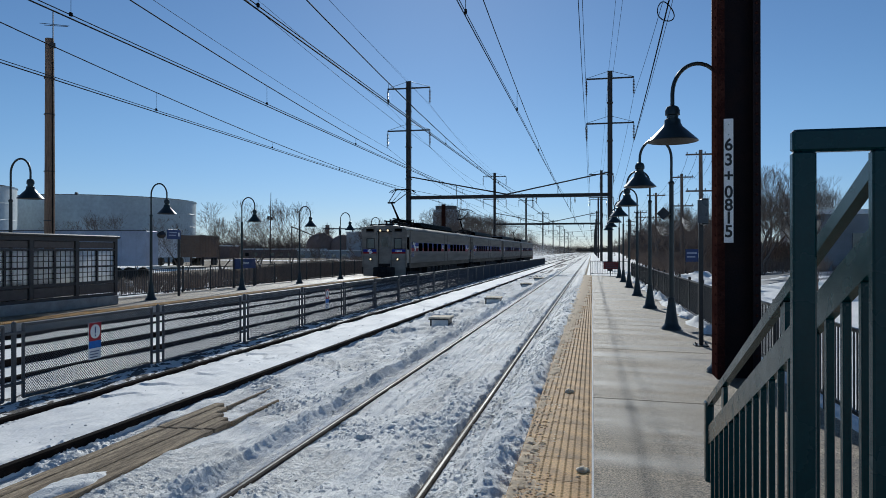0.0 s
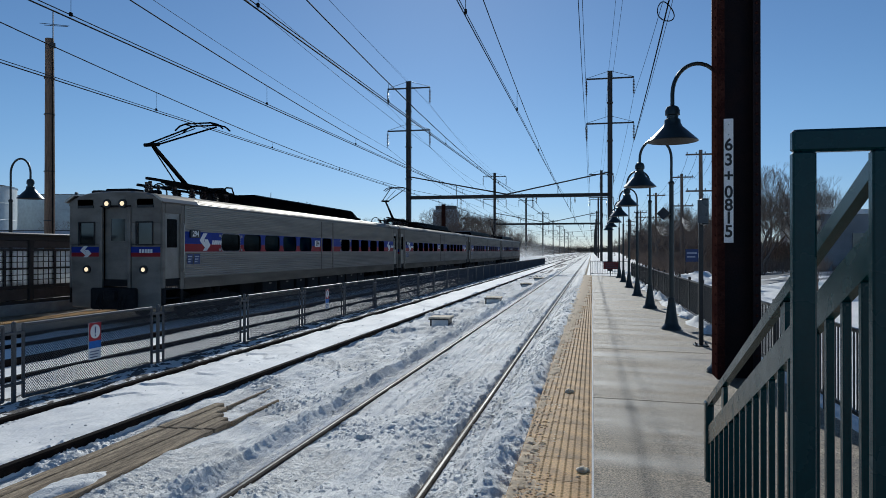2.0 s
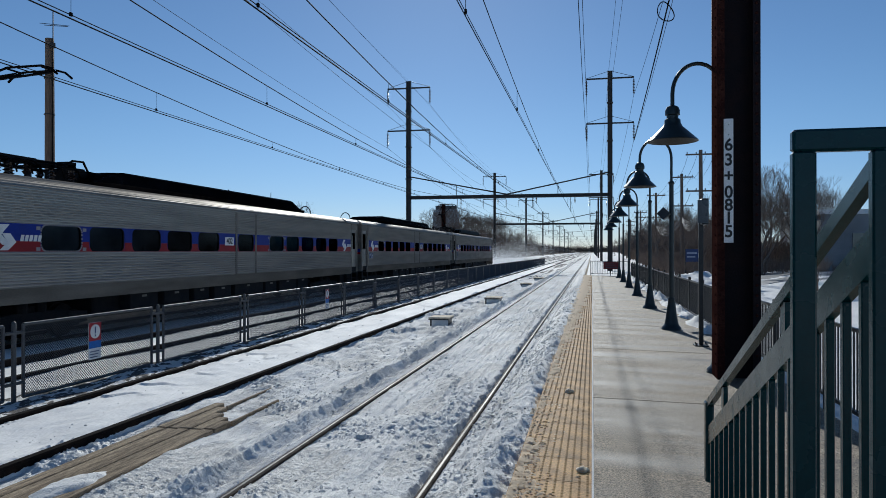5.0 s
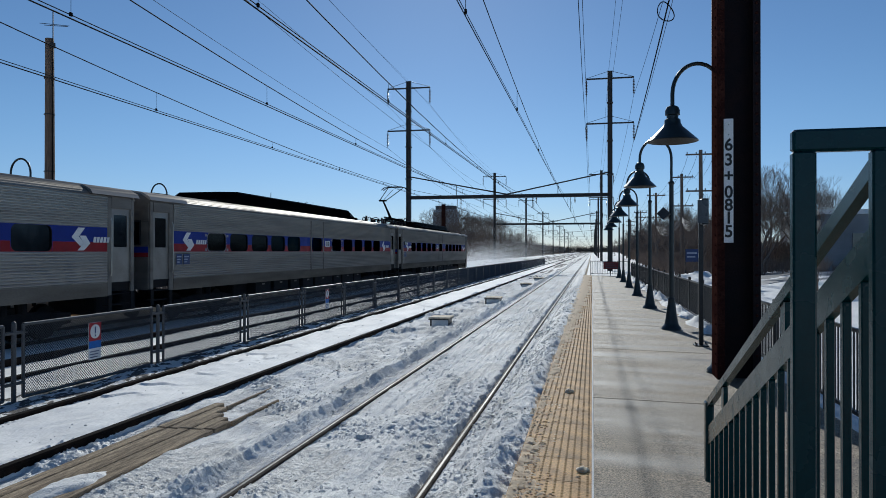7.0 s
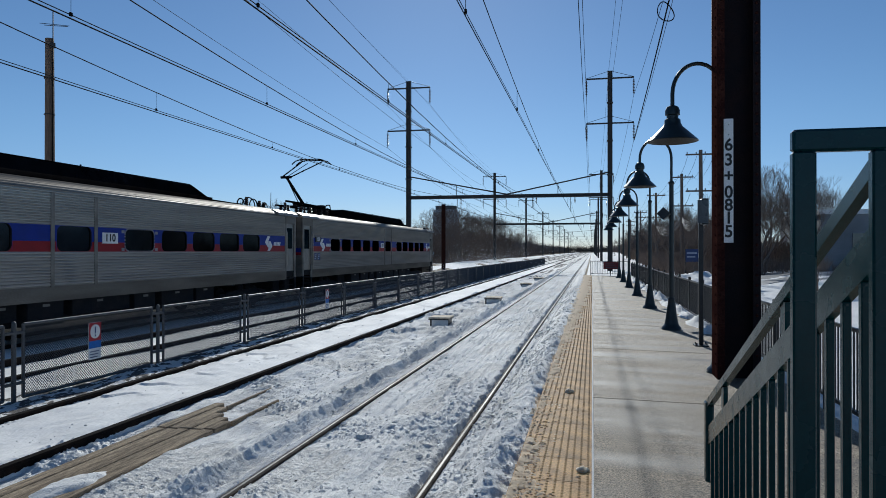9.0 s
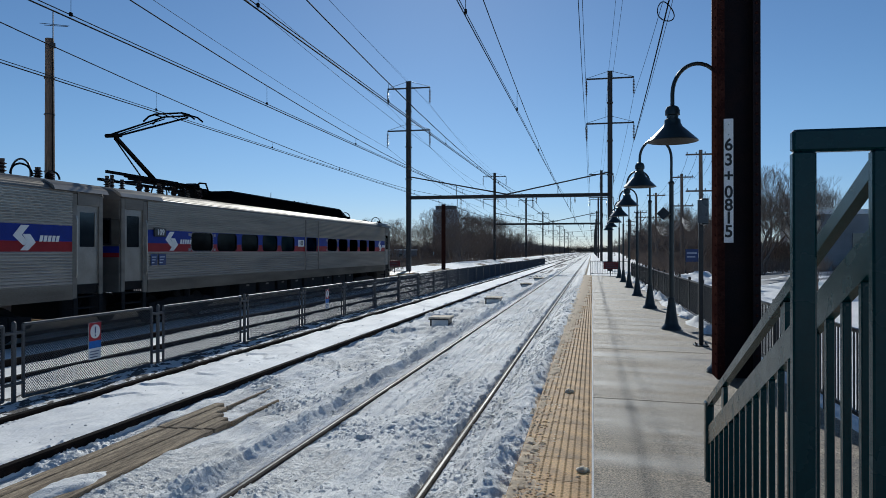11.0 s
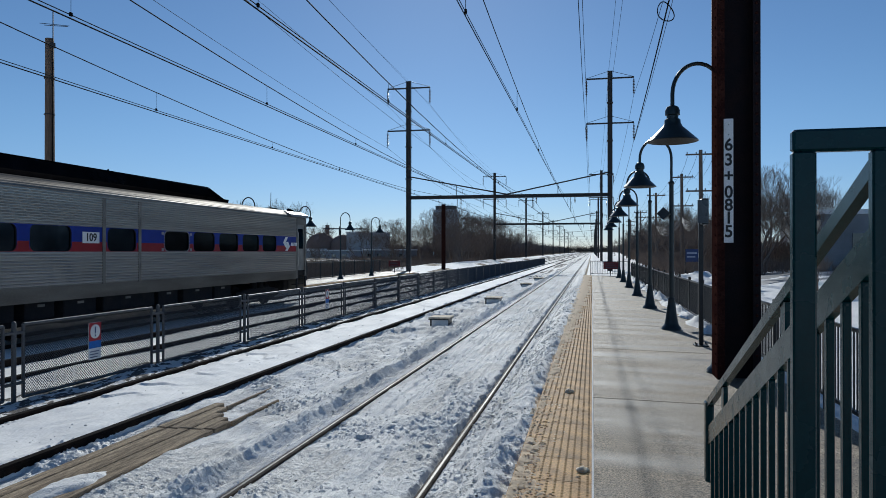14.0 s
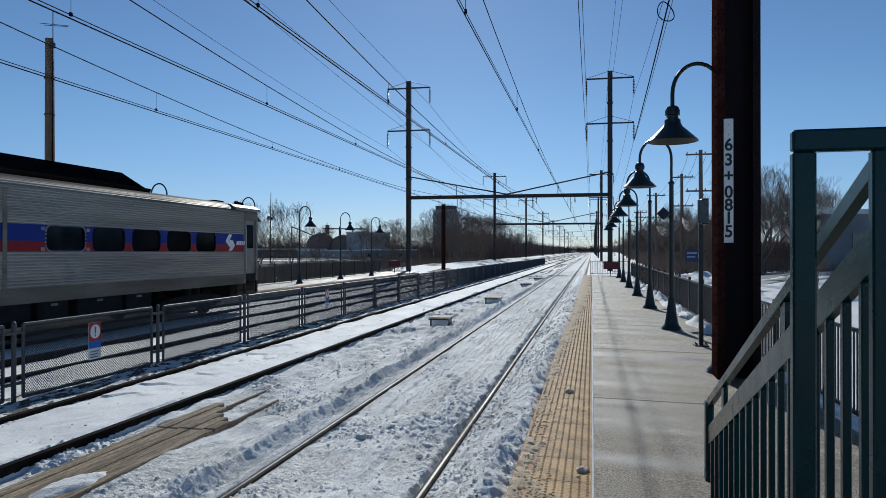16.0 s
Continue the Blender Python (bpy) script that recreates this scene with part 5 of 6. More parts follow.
def picket_panel(x, y, z, length, height, group, label, spacing=0.115):
    """A panel of square pickets with its post at the near end; runs along y."""
    th = thing("picket_fence_panel", label, "fence", group, at=(x, y, z))
    part("post", Geo().box(-0.035, -0.035, -0.2, 0.035, 0.035, height + 0.06, c=0.006), BLACK_PAINT, th)
    for zz in (0.12, height - 0.05):
        part("rail", Geo().box(-0.018, 0.035, zz - 0.02, 0.018, length - 0.035, zz + 0.02), BLACK_PAINT, th)
    me = Geo().box(-0.008, -0.008, 0.0, 0.008, 0.008, height - 0.19).mesh("picket", BLACK_PAINT)
    k = 0.035 + spacing
    while k < length - 0.06:
        part("picket", me, None, th, at=(0, k, 0.14))
        k += spacing
    return th


pp = picket_panel(-18.85, -2.0, 0.0, 2.44, 1.2, "far platform fence", "black steel picket fence along the platform back", 0.15)
for i in range(1, 26):
    if -2 + 2.44 * i < 13 or -2 + 2.44 * i > 21:
        copy_thing(pp, pose(-18.85, -2 + 2.44 * i, 0))
pr = picket_panel(2.78, 4.4, 0.08, 2.44, 1.06, "near platform fence", "black steel picket fence along the platform back", 0.10)
for i in range(1, 20):
    copy_thing(pr, pose(2.78, 4.4 + 2.44 * i, 0.08))


def end_railing(x0, x1, y, z, label):
    th = thing("end_railing", label, "railing", "platform end railings", at=(x0, y, z))
    w = x1 - x0
    for a in (0, w / 2, w):
        part("post", Geo().box(a - 0.03, -0.03, -0.1, a + 0.03, 0.03, 1.1), BLACK_PAINT, th)
    for zz in (0.12, 1.05):
        part("rail", Geo().box(0, -0.02, zz - 0.02, w, 0.02, zz + 0.02), BLACK_PAINT, th)
    me = Geo().box(-0.009, -0.009, 0.12, 0.009, 0.009, 1.05).mesh("picket", BLACK_PAINT)
    a = 0.12
    while a < w:
        part("picket", me, None, th, at=(a, 0, 0))
        a += 0.12
    return th


end_railing(-0.1, 2.7, 52.9, 0.16, "black picket railing closing the platform end")
end_railing(-19.0, -16.2, 61.5, 0.0, "black picket railing closing the platform end")
for x, y, z in ((1.35, 52.82, 0.62), (-17.6, 61.42, 0.55)):
    sg = tagged(part("red_sign", Geo().box(-0.55, -0.012, 0, 0.55, 0.012, 0.55, c=0.004), DARK_RED, at=(x, y, z)), "dark red warning sign fixed to the end railing", "sign", "end signs")
    for k in range(3):
        part("text_bar", Geo().box(-0.4, -0.017, 0.10 + 0.14 * k, 0.4 - 0.1 * k, -0.0115, 0.14 + 0.14 * k), NOTICE, sg)

# ---- shelter on the far platform ----


def shelter():
    th = thing("shelter", "dark framed platform shelter with gridded windows and grey panels", "shelter", at=(-17.0, 14.5, 0.0))
    SH = STEEL_DARK
    part("plinth", Geo().box(-1.75, -0.1, 0.0, 0.10, 8.05, 0.34, c=0.02), CONCRETE_EDGE, th)
    part("roof", Geo().box(-1.85, -0.2, 2.40, 0.12, 8.15, 2.50, c=0.03), SH, th)
    for wx in (0.0, -1.65):
        for b in range(4):
            y0 = 0.0 + 1.98 * b
            wall = Geo()
            wall.box(wx - 0.05, y0, 0.34, wx + 0.05, y0 + 0.16, 2.40).box(wx - 0.05, y0 + 0.16, 0.34, wx + 0.05, y0 + 1.98, 0.44).box(wx - 0.05, y0 + 0.16, 2.28, wx + 0.05, y0 + 1.98, 2.40)
            wall.box(wx - 0.04, y0 + 0.16, 0.80, wx + 0.04, y0 + 1.98, 0.90).box(wx - 0.04, y0 + 0.16, 1.95, wx + 0.04, y0 + 1.98, 2.03).box(wx - 0.04, y0 + 0.16, 1.38, wx + 0.04, y0 + 1.98, 1.44).box(wx - 0.04, y0 + 1.03, 0.9, wx + 0.04, y0 + 1.11, 1.95)
            bay = part("bay_frame", wall, SH, th)
            for z0, z1 in ((0.46, 0.78), (2.05, 2.26)):
                part("infill_panel", Geo().box(wx - 0.02, y0 + 0.20, z0, wx + 0.03, y0 + 1.93, z1, c=0.01), PANEL_BROWN, bay, "brown infill panel")
            for ya, yb in ((0.16, 1.03), (1.11, 1.98)):
                for za, zb in ((0.9, 1.38), (1.44, 1.95)):
                    p = part("pane", Geo().box(wx - 0.004, y0 + ya, za, wx + 0.004, y0 + yb, zb), PANE, bay)
                    p.visible_shadow = False
                    g = Geo()
                    for k in range(1, 4):
                        yy = y0 + ya + (yb - ya) * k / 4
                        g.box(wx + 0.004, yy - 0.012, za, wx + 0.018, yy + 0.012, zb)
                    for k in range(1, 3):
                        zz = za + (zb - za) * k / 3
                        g.box(wx + 0.004, y0 + ya, zz - 0.012, wx + 0.018, y0 + yb, zz + 0.012)
                    part("glazing_grid", g, SH, bay)
    part("end_post", Geo().box(-0.05, 7.92, 0.34, 0.05, 8.05, 2.40).box(-1.70, 7.92, 0.34, -1.60, 8.05, 2.40), SH, th)
    part("bench", Geo().box(-1.5, 0.6, 0.75, -1.1, 7.2, 0.80, c=0.01), TIMBER, th)


shelter()


def post_sign(x, y, z, w, h, top, text="", label="blue station sign on a dark post", posts=1):
    th = thing("station_sign", label, "sign", "station signs", at=(x, y, z))
    for k in range(posts):
        yy = -w / 2 + w * k if posts > 1 else w / 2
        part("post", Geo().box(-0.045, yy - 0.045, 0, 0.045, yy + 0.045, top + 0.05, c=0.008), BLACK_PAINT, th)
    b = part("board", Geo().box(0.046, -w / 2, top - h, 0.086, w / 2, top, c=0.004), BLUE_SIGN, th, "dark blue sign board")
    if text:
        t = part("lettering", letters(text, h * 0.42, WHITE, "lettering"), None, b)
        t.matrix_basis = pose(0.089, -0.1, top - h * 0.45, 90, 0, 90)
    else:
        for k in range(2):
            part("text_bar", Geo().box(0.086, -w * 0.42, top - h * (0.35 + 0.3 * k), 0.09, w * (0.2 - 0.1 * k), top - h * (0.25 + 0.3 * k)), CONTAINER_BLUE, b)
        part("text_bar", Geo().box(0.086, w * 0.28, top - h * 0.7, 0.09, w * 0.4, top - h * 0.3), WHITE, b)
    return th


post_sign(-17.55, 26.9, 0.0, 0.95, 0.40, 2.86)
post_sign(-18.6, 35.2, 0.0, 2.3, 0.55, 1.55, "Levittown", "low dark blue station name sign on two posts", 2)

# ---- things on the near platform ----
th = thing("sign_post", "dark post with a pale hooded notice box on top", "sign", at=(2.03, 14.1, 0.13))
part("base_plate", Geo().box(-0.13, -0.13, 0, 0.13, 0.13, 0.03), BLACK_PAINT, th)
for x in (-0.09, 0.09):
    for yy in (-0.09, 0.09):
        part("bolt", Geo().rod((x, yy, 0.03), (x, yy, 0.07), 0.014, n=6), GALVANISED, th)
part("post", Geo().box(-0.04, -0.04, 0.03, 0.04, 0.04, 2.75, c=0.006), BLACK_PAINT, th)
bx = part("notice_box", Geo().box(-0.02, -0.28, 2.31, 0.10, 0.28, 2.80, c=0.01), BLACK_PAINT, th)
part("notice", Geo().box(-0.10, -0.295, 2.34, 0.085, -0.281, 2.77), NOTICE, bx)
part("notice", Geo().box(-0.027, -0.25, 2.34, -0.021, 0.25, 2.77), NOTICE, bx)
fl = thing("loudspeaker", "dark square loudspeaker clamped to the lamp pole", "loudspeaker", at=(1.78, 16.82, 2.78))
part("bracket", Geo().box(-0.14, -0.02, -0.02, -0.04, 0.02, 0.02), BLACK_PAINT, fl)
part("horn", Geo().tube([(-0.10, 0.08, 0), (-0.14, -0.02, 0.0), (-0.20, -0.20, 0.02)], [0.07, 0.13, 0.15], 4), BLACK_PAINT, fl)
fl = copy_thing(fl, pose(-17.2, 25.25, 2.6, 0, 0, 180))

# ---- timber crossing and small boxes between the tracks ----
crossing = thing("timber_crossing", "weathered timber crossing planks between the rails, part snow-covered", "crossing", kind="structure")
PLANK_ENDS = (8.55, 8.36, 8.02, 7.86, 7.66)
for i in range(5):
    x0 = -4.94 + i * 0.146
    top = -0.088 - 0.006 * (i % 2)
    for y0, y1 in ((2.0, 7.22 + 0.008 * i), (7.26 + 0.008 * i, PLANK_ENDS[i])):
        g = Geo().box(x0, y0, -0.26, x0 + 0.138, y1, top, c=0.006)
        part("plank", g, TIMBER, crossing)
for x0, y0, y1 in ((-4.70, 8.40, 9.9), (-4.235, 7.68, 8.95)):
    part("plank", Geo().box(x0, y0, -0.26, x0 + 0.03, y1, -0.095, c=0.004), TIMBER, crossing, "split strip of plank showing through the snow")
for (x, y, w, l, h) in ((-4.13, 19.15, 0.50, 0.6, 0.20), (-3.87, 27.9, 0.56, 0.7, 0.19), (-3.74, 40.7, 0.56, 0.7, 0.18), (-3.68, 50.0, 0.6, 0.7, 0.16)):
    th = thing("trackside_box", "low snow-topped concrete cable box between the tracks", "cable box", "cable boxes", at=(x, y, -0.12))
    part("body", Geo().box(-w / 2, -l / 2, -0.1, w / 2, l / 2, h, c=0.01), BLACK_PAINT, th, "dark painted box")
    part("snow_face", Geo().box(-w / 2 + 0.05, -l / 2 - 0.03, -0.1, w / 2 + 0.01, -l / 2, h - 0.03, c=0.012), SNOW, th, "snow plastered on the end of the box")
    part("lid", Geo().box(-w / 2 - 0.04, -l / 2 - 0.05, h, w / 2 + 0.04, l / 2 + 0.05, h + 0.045, c=0.012), SNOW_SANDY, th, "lid caked with sandy snow")
    part("lid_edge", Geo().box(-w / 2 - 0.035, -l / 2 - 0.045, h - 0.03, w / 2 + 0.035, l / 2 + 0.045, h - 0.001), BLACK_PAINT, th, "dark lid edge")

# ---- snow heaps and clods ----


def snow_strip(name, label, xs, ys, fz, mats, pick):
    g = Geo()
    nx = len(xs)
    g.v = [(a, b, fz(a, b)) for b in ys for a in xs]
    for j in range(len(ys) - 1):
        for i in range(nx - 1):
            g.f.append((j * nx + i, j * nx + i + 1, (j + 1) * nx + i + 1, (j + 1) * nx + i))
            g.m.append(pick(xs[i], ys[j]))
    return tagged(part(name, g, mats, smooth=True), label, "snow", kind="stuff")


def edge_heap(x, y):
    reach = -0.60 + 0.12 * noise.noise((0, y * 0.35, 3)) + 0.10 * noise.noise((0, y * 1.7, 5)) + min(0.12, max(0, (y - 13) * 0.02))
    if y < 6.4:
        reach -= (6.4 - y) * 0.12
    inside = (reach - x) * 5
    k = min(1.0, max(0.0, (x + 1.06) / 0.2))
    z = 0.172 + min(0.05, 0.10 * inside) + k * (0.045 * noise.noise((x * 6, y * 4.5, 1)) + 0.022 * noise.noise((x * 16, y * 13, 2)) + 0.014 * noise.noise((x * 33, y * 28, 6))) + (1 - k) * (0.03 * noise.noise((x * 21, y * 0.12, 4)) + 0.006 * noise.noise((x * 25, y * 14, 2)))
    if x < -0.80:
        z -= (-0.80 - x) * 0.68
    return max(-0.3, z) if inside > -0.6 else 0.05


YS = [4.2]
while YS[-1] < 52.5:
    YS.append(YS[-1] + max(0.026, YS[-1] * 0.0048))
snow_strip("edge_snow", "lumpy sand-stained snow heaped along the platform edge", [-1.20 + 0.023 * i for i in range(40)], YS, edge_heap, [SNOW, SNOW_SANDY, SNOW_DIRTY],
           lambda x, y: 1 if x > -0.60 + 0.22 * noise.noise((x * 3, y * 1.5, 2)) else 2 if noise.noise((x * 3, y * 2, 9)) > 0.15 else 0)


TILE_EDGE = [(4.3, -0.40), (5.4, -0.45), (6.6, -0.52), (8.5, -0.57), (11, -0.52), (14, -0.43), (18, -0.32), (24, -0.20), (32, -0.10), (54, -0.05)]


def crust(x, y):
    n = 0.8 * noise.noise((x * 2.6, y * 1.3, 12)) + 0.55 * noise.noise((x * 7, y * 5, 3)) + 0.5 * noise.noise((x * 19, y * 15, 3)) + 0.3 * noise.noise((x * 41, y * 36, 8)) - 3.4 * (x - lerp_table(TILE_EDGE, y))
    return plat_z(x) + max(-0.02, min(0.020, 0.030 * n)) + (0.012 * noise.noise((x * 37, y * 34, 1)) if n > 0 else 0)


YC = [4.4]
while YC[-1] < 52:
    YC.append(YC[-1] + max(0.018, YC[-1] * 0.0038))
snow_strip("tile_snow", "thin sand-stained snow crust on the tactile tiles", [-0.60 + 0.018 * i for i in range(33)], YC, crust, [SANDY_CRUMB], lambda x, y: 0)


def fence_heap(x, y):
    k = max(0.0, 1 - abs(x - 2.55) / 0.42)
    return 0.02 + 0.42 * k * (0.45 + 0.75 * noise.noise((x * 1.2, y * 0.8, 0))) + 0.10 * k * noise.noise((x * 7, y * 6, 1)) + 0.05 * k * noise.noise((x * 17, y * 15, 1))


YS = [11.5]
while YS[-1] < 52:
    YS.append(YS[-1] + max(0.06, YS[-1] * 0.006))
snow_strip("fence_snow", "shovelled lumpy snow against the platform fence", [2.1 + 0.05 * i for i in range(19)], YS, fence_heap, [SNOW, SNOW_DIRTY], lambda x, y: 0)


def lump(g, x, y, z, r, rnd, slot):
    n = 5
    loops = []
    for zz, rr in ((-0.3, 0.85), (0.3, 1.0), (0.85, 0.5)):
        loops.append([(x + r * rr * rnd.uniform(0.7, 1.25) * math.cos(2 * math.pi * k / n), y + r * rr * rnd.uniform(0.7, 1.25) * math.sin(2 * math.pi * k / n), z + r * zz * rnd.uniform(0.55, 0.9)) for k in range(n)])
    g.loft(loops, slot)


rnd = random.Random(3)
g = Geo()
for _ in range(24000):
    y = 4.3 * math.exp(rnd.random() ** 1.2 * 2.2)
    u = rnd.random()
    if u < 0.45:
        x = rnd.uniform(-1.3, -0.62)
    elif u < 0.8:
        x = rnd.gauss(-4.0, 0.55)
    elif u < 0.985:
        x = rnd.uniform(-2.7, -1.5)
    else:
        x = rnd.uniform(-6.6, -5.3)
    if -8 < x < -0.62 and noise.noise((x * 0.9, y * 0.7, 3.1)) > rnd.uniform(-0.3, 0.35) and not (-4.9 < x < -4.15 and y < 8.4):
        r = min(0.046, 0.004 + rnd.expovariate(215))
        z = edge_heap(x, y) if x > -1.19 else ground_z(x, y)
        u = rnd.random()
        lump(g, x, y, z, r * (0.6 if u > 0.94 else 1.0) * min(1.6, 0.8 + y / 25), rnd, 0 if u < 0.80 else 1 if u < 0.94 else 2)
for _ in range(1800):
    y = 4.4 * math.exp(rnd.random() ** 1.1 * 1.7)
    x = lerp_table(TILE_EDGE, y) + rnd.gauss(-0.06, 0.12)
    if -0.60 < x < -0.03:
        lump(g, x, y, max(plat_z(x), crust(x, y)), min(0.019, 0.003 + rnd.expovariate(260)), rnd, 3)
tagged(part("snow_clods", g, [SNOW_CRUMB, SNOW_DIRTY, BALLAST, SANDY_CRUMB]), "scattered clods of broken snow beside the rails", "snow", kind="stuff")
for x, y, z, r, m in ((-0.29, 8.85, 0.19, 0.055, SNOW_SANDY), (-0.08, 5.72, 0.185, 0.05, SNOW_SANDY), (-2.35, 7.0, -0.02, 0.085, SNOW_DIRTY), (-2.15, 7.4, -0.02, 0.095, SNOW), (-1.9, 7.2, -0.03, 0.06, SNOW_DIRTY), (-1.05, 9.0, 0.02, 0.08, SNOW)):
    g = Geo()
    lump(g, 0, 0, 0, r, rnd, 0)
    lump(g, r * 0.6, r * 0.3, 0, r * 0.7, rnd, 0)
    tagged(part("snow_clod", g, m, at=(x, y, z), smooth=True), "large frozen snow clod lying by the rails", "snow clod", "large snow clods")
g = Geo()
NP = 22
for j in range(NP + 1):
    for i in range(NP + 1):
        u, v = -1 + 2 * i / NP, -1 + 2 * j / NP
        k = 1 - (abs(u) ** 2.0 + abs(v) ** 2.2) + 0.35 * noise.noise((u * 2.0, v * 2.2, 4)) - 0.25 * max(0, v) * abs(u)
        g.v.append((0.17 * u + 0.05 * v, 0.42 * v, min(0.05, 0.07 * k) + 0.008 * noise.noise((u * 5, v * 6, 1))))
for j in range(NP):
    for i in range(NP):
        a = j * (NP + 1) + i
        g.f.append((a, a + 1, a + NP + 2, a + NP + 1))
        g.m.append(0)
ob = tagged(part("snow_patch", g, SNOW, at=(-4.43, 5.28, -0.10), smooth=True), "smooth patch of snow lying on the crossing timbers", "snow patch")

# ---- wooden pole with aerial behind the shelter ----


def wood_pole(x, y, z0, z1, r, label, arms=(), group="utility poles", wood=BARK):
    th = thing("utility_pole", label, "pole", group, at=(x, y, 0))
    part("shaft", Geo().tube([(0, 0, z0), (0.02, 0, (z0 + z1) / 2), (0, 0, z1)], [r * 1.15, r * 1.05, r * 0.9], 12), wood, th)
    for z, w in arms:
        a = part("cross_arm", Geo().box(-w / 2, -0.07, z - 0.06, w / 2, 0.07, z + 0.06), wood, th)
        for k in range(4):
            part("insulator", Geo().lathe([(0.03, 0), (0.05, 0.06), (0.03, 0.1), (0.045, 0.14), (0.01, 0.18)], 7, (-w * 0.45 + w * 0.3 * k, 0, z + 0.06)), INSULATOR, a)
    return th


wp = wood_pole(-20.5, 23.29, -1.2, 10.15, 0.175, "tall bare wooden pole with a small aerial on top", group="", wood=POLE_WOOD)
for z in (1.2, 3.1, 5.0, 7.2, 8.6):
    part("band", Geo().lathe([(0.20, z), (0.20, z + 0.035)], 12), STEEL_DARK, wp)
g = Geo()
g.rod((0.24, -0.1, 9.3), (0.24, -0.1, 11.2), 0.02)
g.rod((-0.35, -0.1, 10.75), (0.95, -0.1, 10.55), 0.012).rod((0.1, -0.4, 10.55), (0.4, 0.5, 10.75), 0.012)
g.box(0.15, -0.16, 9.75, 0.3, -0.04, 9.95)
part("aerial", g, STEEL_DARK, wp)
part("cable", Geo().tube([(0.19, -0.05, 10.0), (0.22, -0.08, 8), (0.2, -0.06, 5), (0.21, -0.05, 0)], 0.02, 6), WIRE, wp)
for (x, y, z1) in ((9.75, 59.5, 10.1), (10.2, 75.5, 9.9), (9.5, 97.0, 9.7), (10.0, 135, 9.5), (10.3, 175, 9.5)):
    wood_pole(x - 1.2, y, -0.6, z1, 0.16, "weathered wooden utility pole with two cross arms", ((z1 - 0.35, 2.3), (z1 - 3.3, 2.3) if y < 100 else (z1 - 1.3, 2.0)))
for i, (dx, z) in enumerate(((-1.0, 9.6), (-0.3, 9.6), (0.4, 9.6), (1.0, 9.6), (-0.8, 6.6), (0.8, 6.6), (0.0, 5.2))):
    g = Geo()
    for (xa, ya), (xb, yb) in zip(((8.55, 59.5), (9.0, 75.5), (8.3, 97), (8.8, 135)), ((9.0, 75.5), (8.3, 97), (8.8, 135), (9.1, 175))):
        g.tube([(xa + dx + (xb - xa) * k / 8, ya + (yb - ya) * k / 8, z - 0.9 * (1 - (k / 4 - 1) ** 2)) for k in range(9)], 0.012, 4)
    tagged(part("utility_wire", g, WIRE), "sagging wire between the utility poles", "wire", "utility wires")
for i in range(6):
    g = Geo()
    for (xa, ya), (xb, yb) in zip(((8.55, 59.5), (9.0, 75.5)), ((9.0, 75.5), (8.3, 97))):
        g.tube([(xa + (xb - xa) * k / 10, ya + (yb - ya) * k / 10, 5.45 - 0.08 * i - (0.75 + 0.10 * i) * (1 - (k / 5 - 1) ** 2)) for k in range(11)], 0.024, 5)
    tagged(part("slack_cable", g, GALVANISED), "slack grey cable sagging between the utility poles", "cable", "slack cables")
# short H-section post beyond the far platform
th = thing("steel_post", "short rusty H-section steel post beside the tracks", "post", at=(-17.5, 82.5, 0))
part("column", Geo().box(-0.22, -0.15, -1.4, -0.19, 0.15, 7.6).box(0.19, -0.15, -1.4, 0.22, 0.15, 7.6).box(-0.19, -0.02, -1.4, 0.19, 0.02, 7.6), STEEL_BROWN, th)

# heavy feeder wire with a coiled loop, from the near column to the next mast
th = thing("feeder_cable", "thick black feeder wire with a coiled loop", "cable")
part("cable", Geo().tube([(3.6 + 0.45 * k / 12, 10.6 + 61.4 * k / 12, 16.6 - 3.65 * k / 12 - 0.5 * (1 - (k / 6 - 1) ** 2)) for k in range(13)], 0.038, 6), WIRE, th)
part("cable", Geo().tube([(3.95 + 0.15 * k / 12, 10.6 + 61.4 * k / 12, 16.9 - 3.95 * k / 12 - 0.5 * (1 - (k / 6 - 1) ** 2)) for k in range(13)], 0.016, 5), WIRE, th)
loop = [(3.62 + (0.40 - 0.10 * math.sin(2 * math.pi * k / 20)) * math.cos(2 * math.pi * k / 20 + 0.35), 37.0, 14.08 + 0.5 * math.sin(2 * math.pi * k / 20)) for k in range(21)]
part("coil", Geo().tube(loop, 0.028, 6), WIRE, th)

# ---- tanks, water tower and far buildings ----


def tank(x, y, r, z1, label, group="storage tanks"):
    th = thing("storage_tank", label, "tank", group, at=(x, y, -3.0))
    h = z1 + 3.0
    g = Geo()
    g.lathe([(r, 0), (r, h)], 72, caps=False)
    part("shell", g, TANK_WHITE, th, smooth=True)
    for k in range(2, 6):
        part("stiffener_ring", Geo().lathe([(r, h * k / 6 - 0.04), (r + 0.04, h * k / 6), (r, h * k / 6 + 0.04)], 72, caps=False), TANK_WHITE, th, smooth=True)
    part("roof", Geo().lathe([(r, h), (r * 0.98, h + 0.05), (r * 0.5, h + r * 0.03), (0.05, h + r * 0.05)], 72), TANK_WHITE, th, smooth=True)
    part("rim_rail", Geo().lathe([(r + 0.1, h), (r + 0.1, h + 0.12), (r, h + 0.12)], 72, caps=False), GALVANISED, th)
    for a in (-70, -110):
        part("vent", Geo().lathe([(0.2, 0), (0.2, 0.35), (0.4, 0.4), (0.1, 0.6)], 10, (r * 0.9 * math.cos(radians(a)), r * 0.9 * math.sin(radians(a)), h)), GALVANISED, th)
    return th


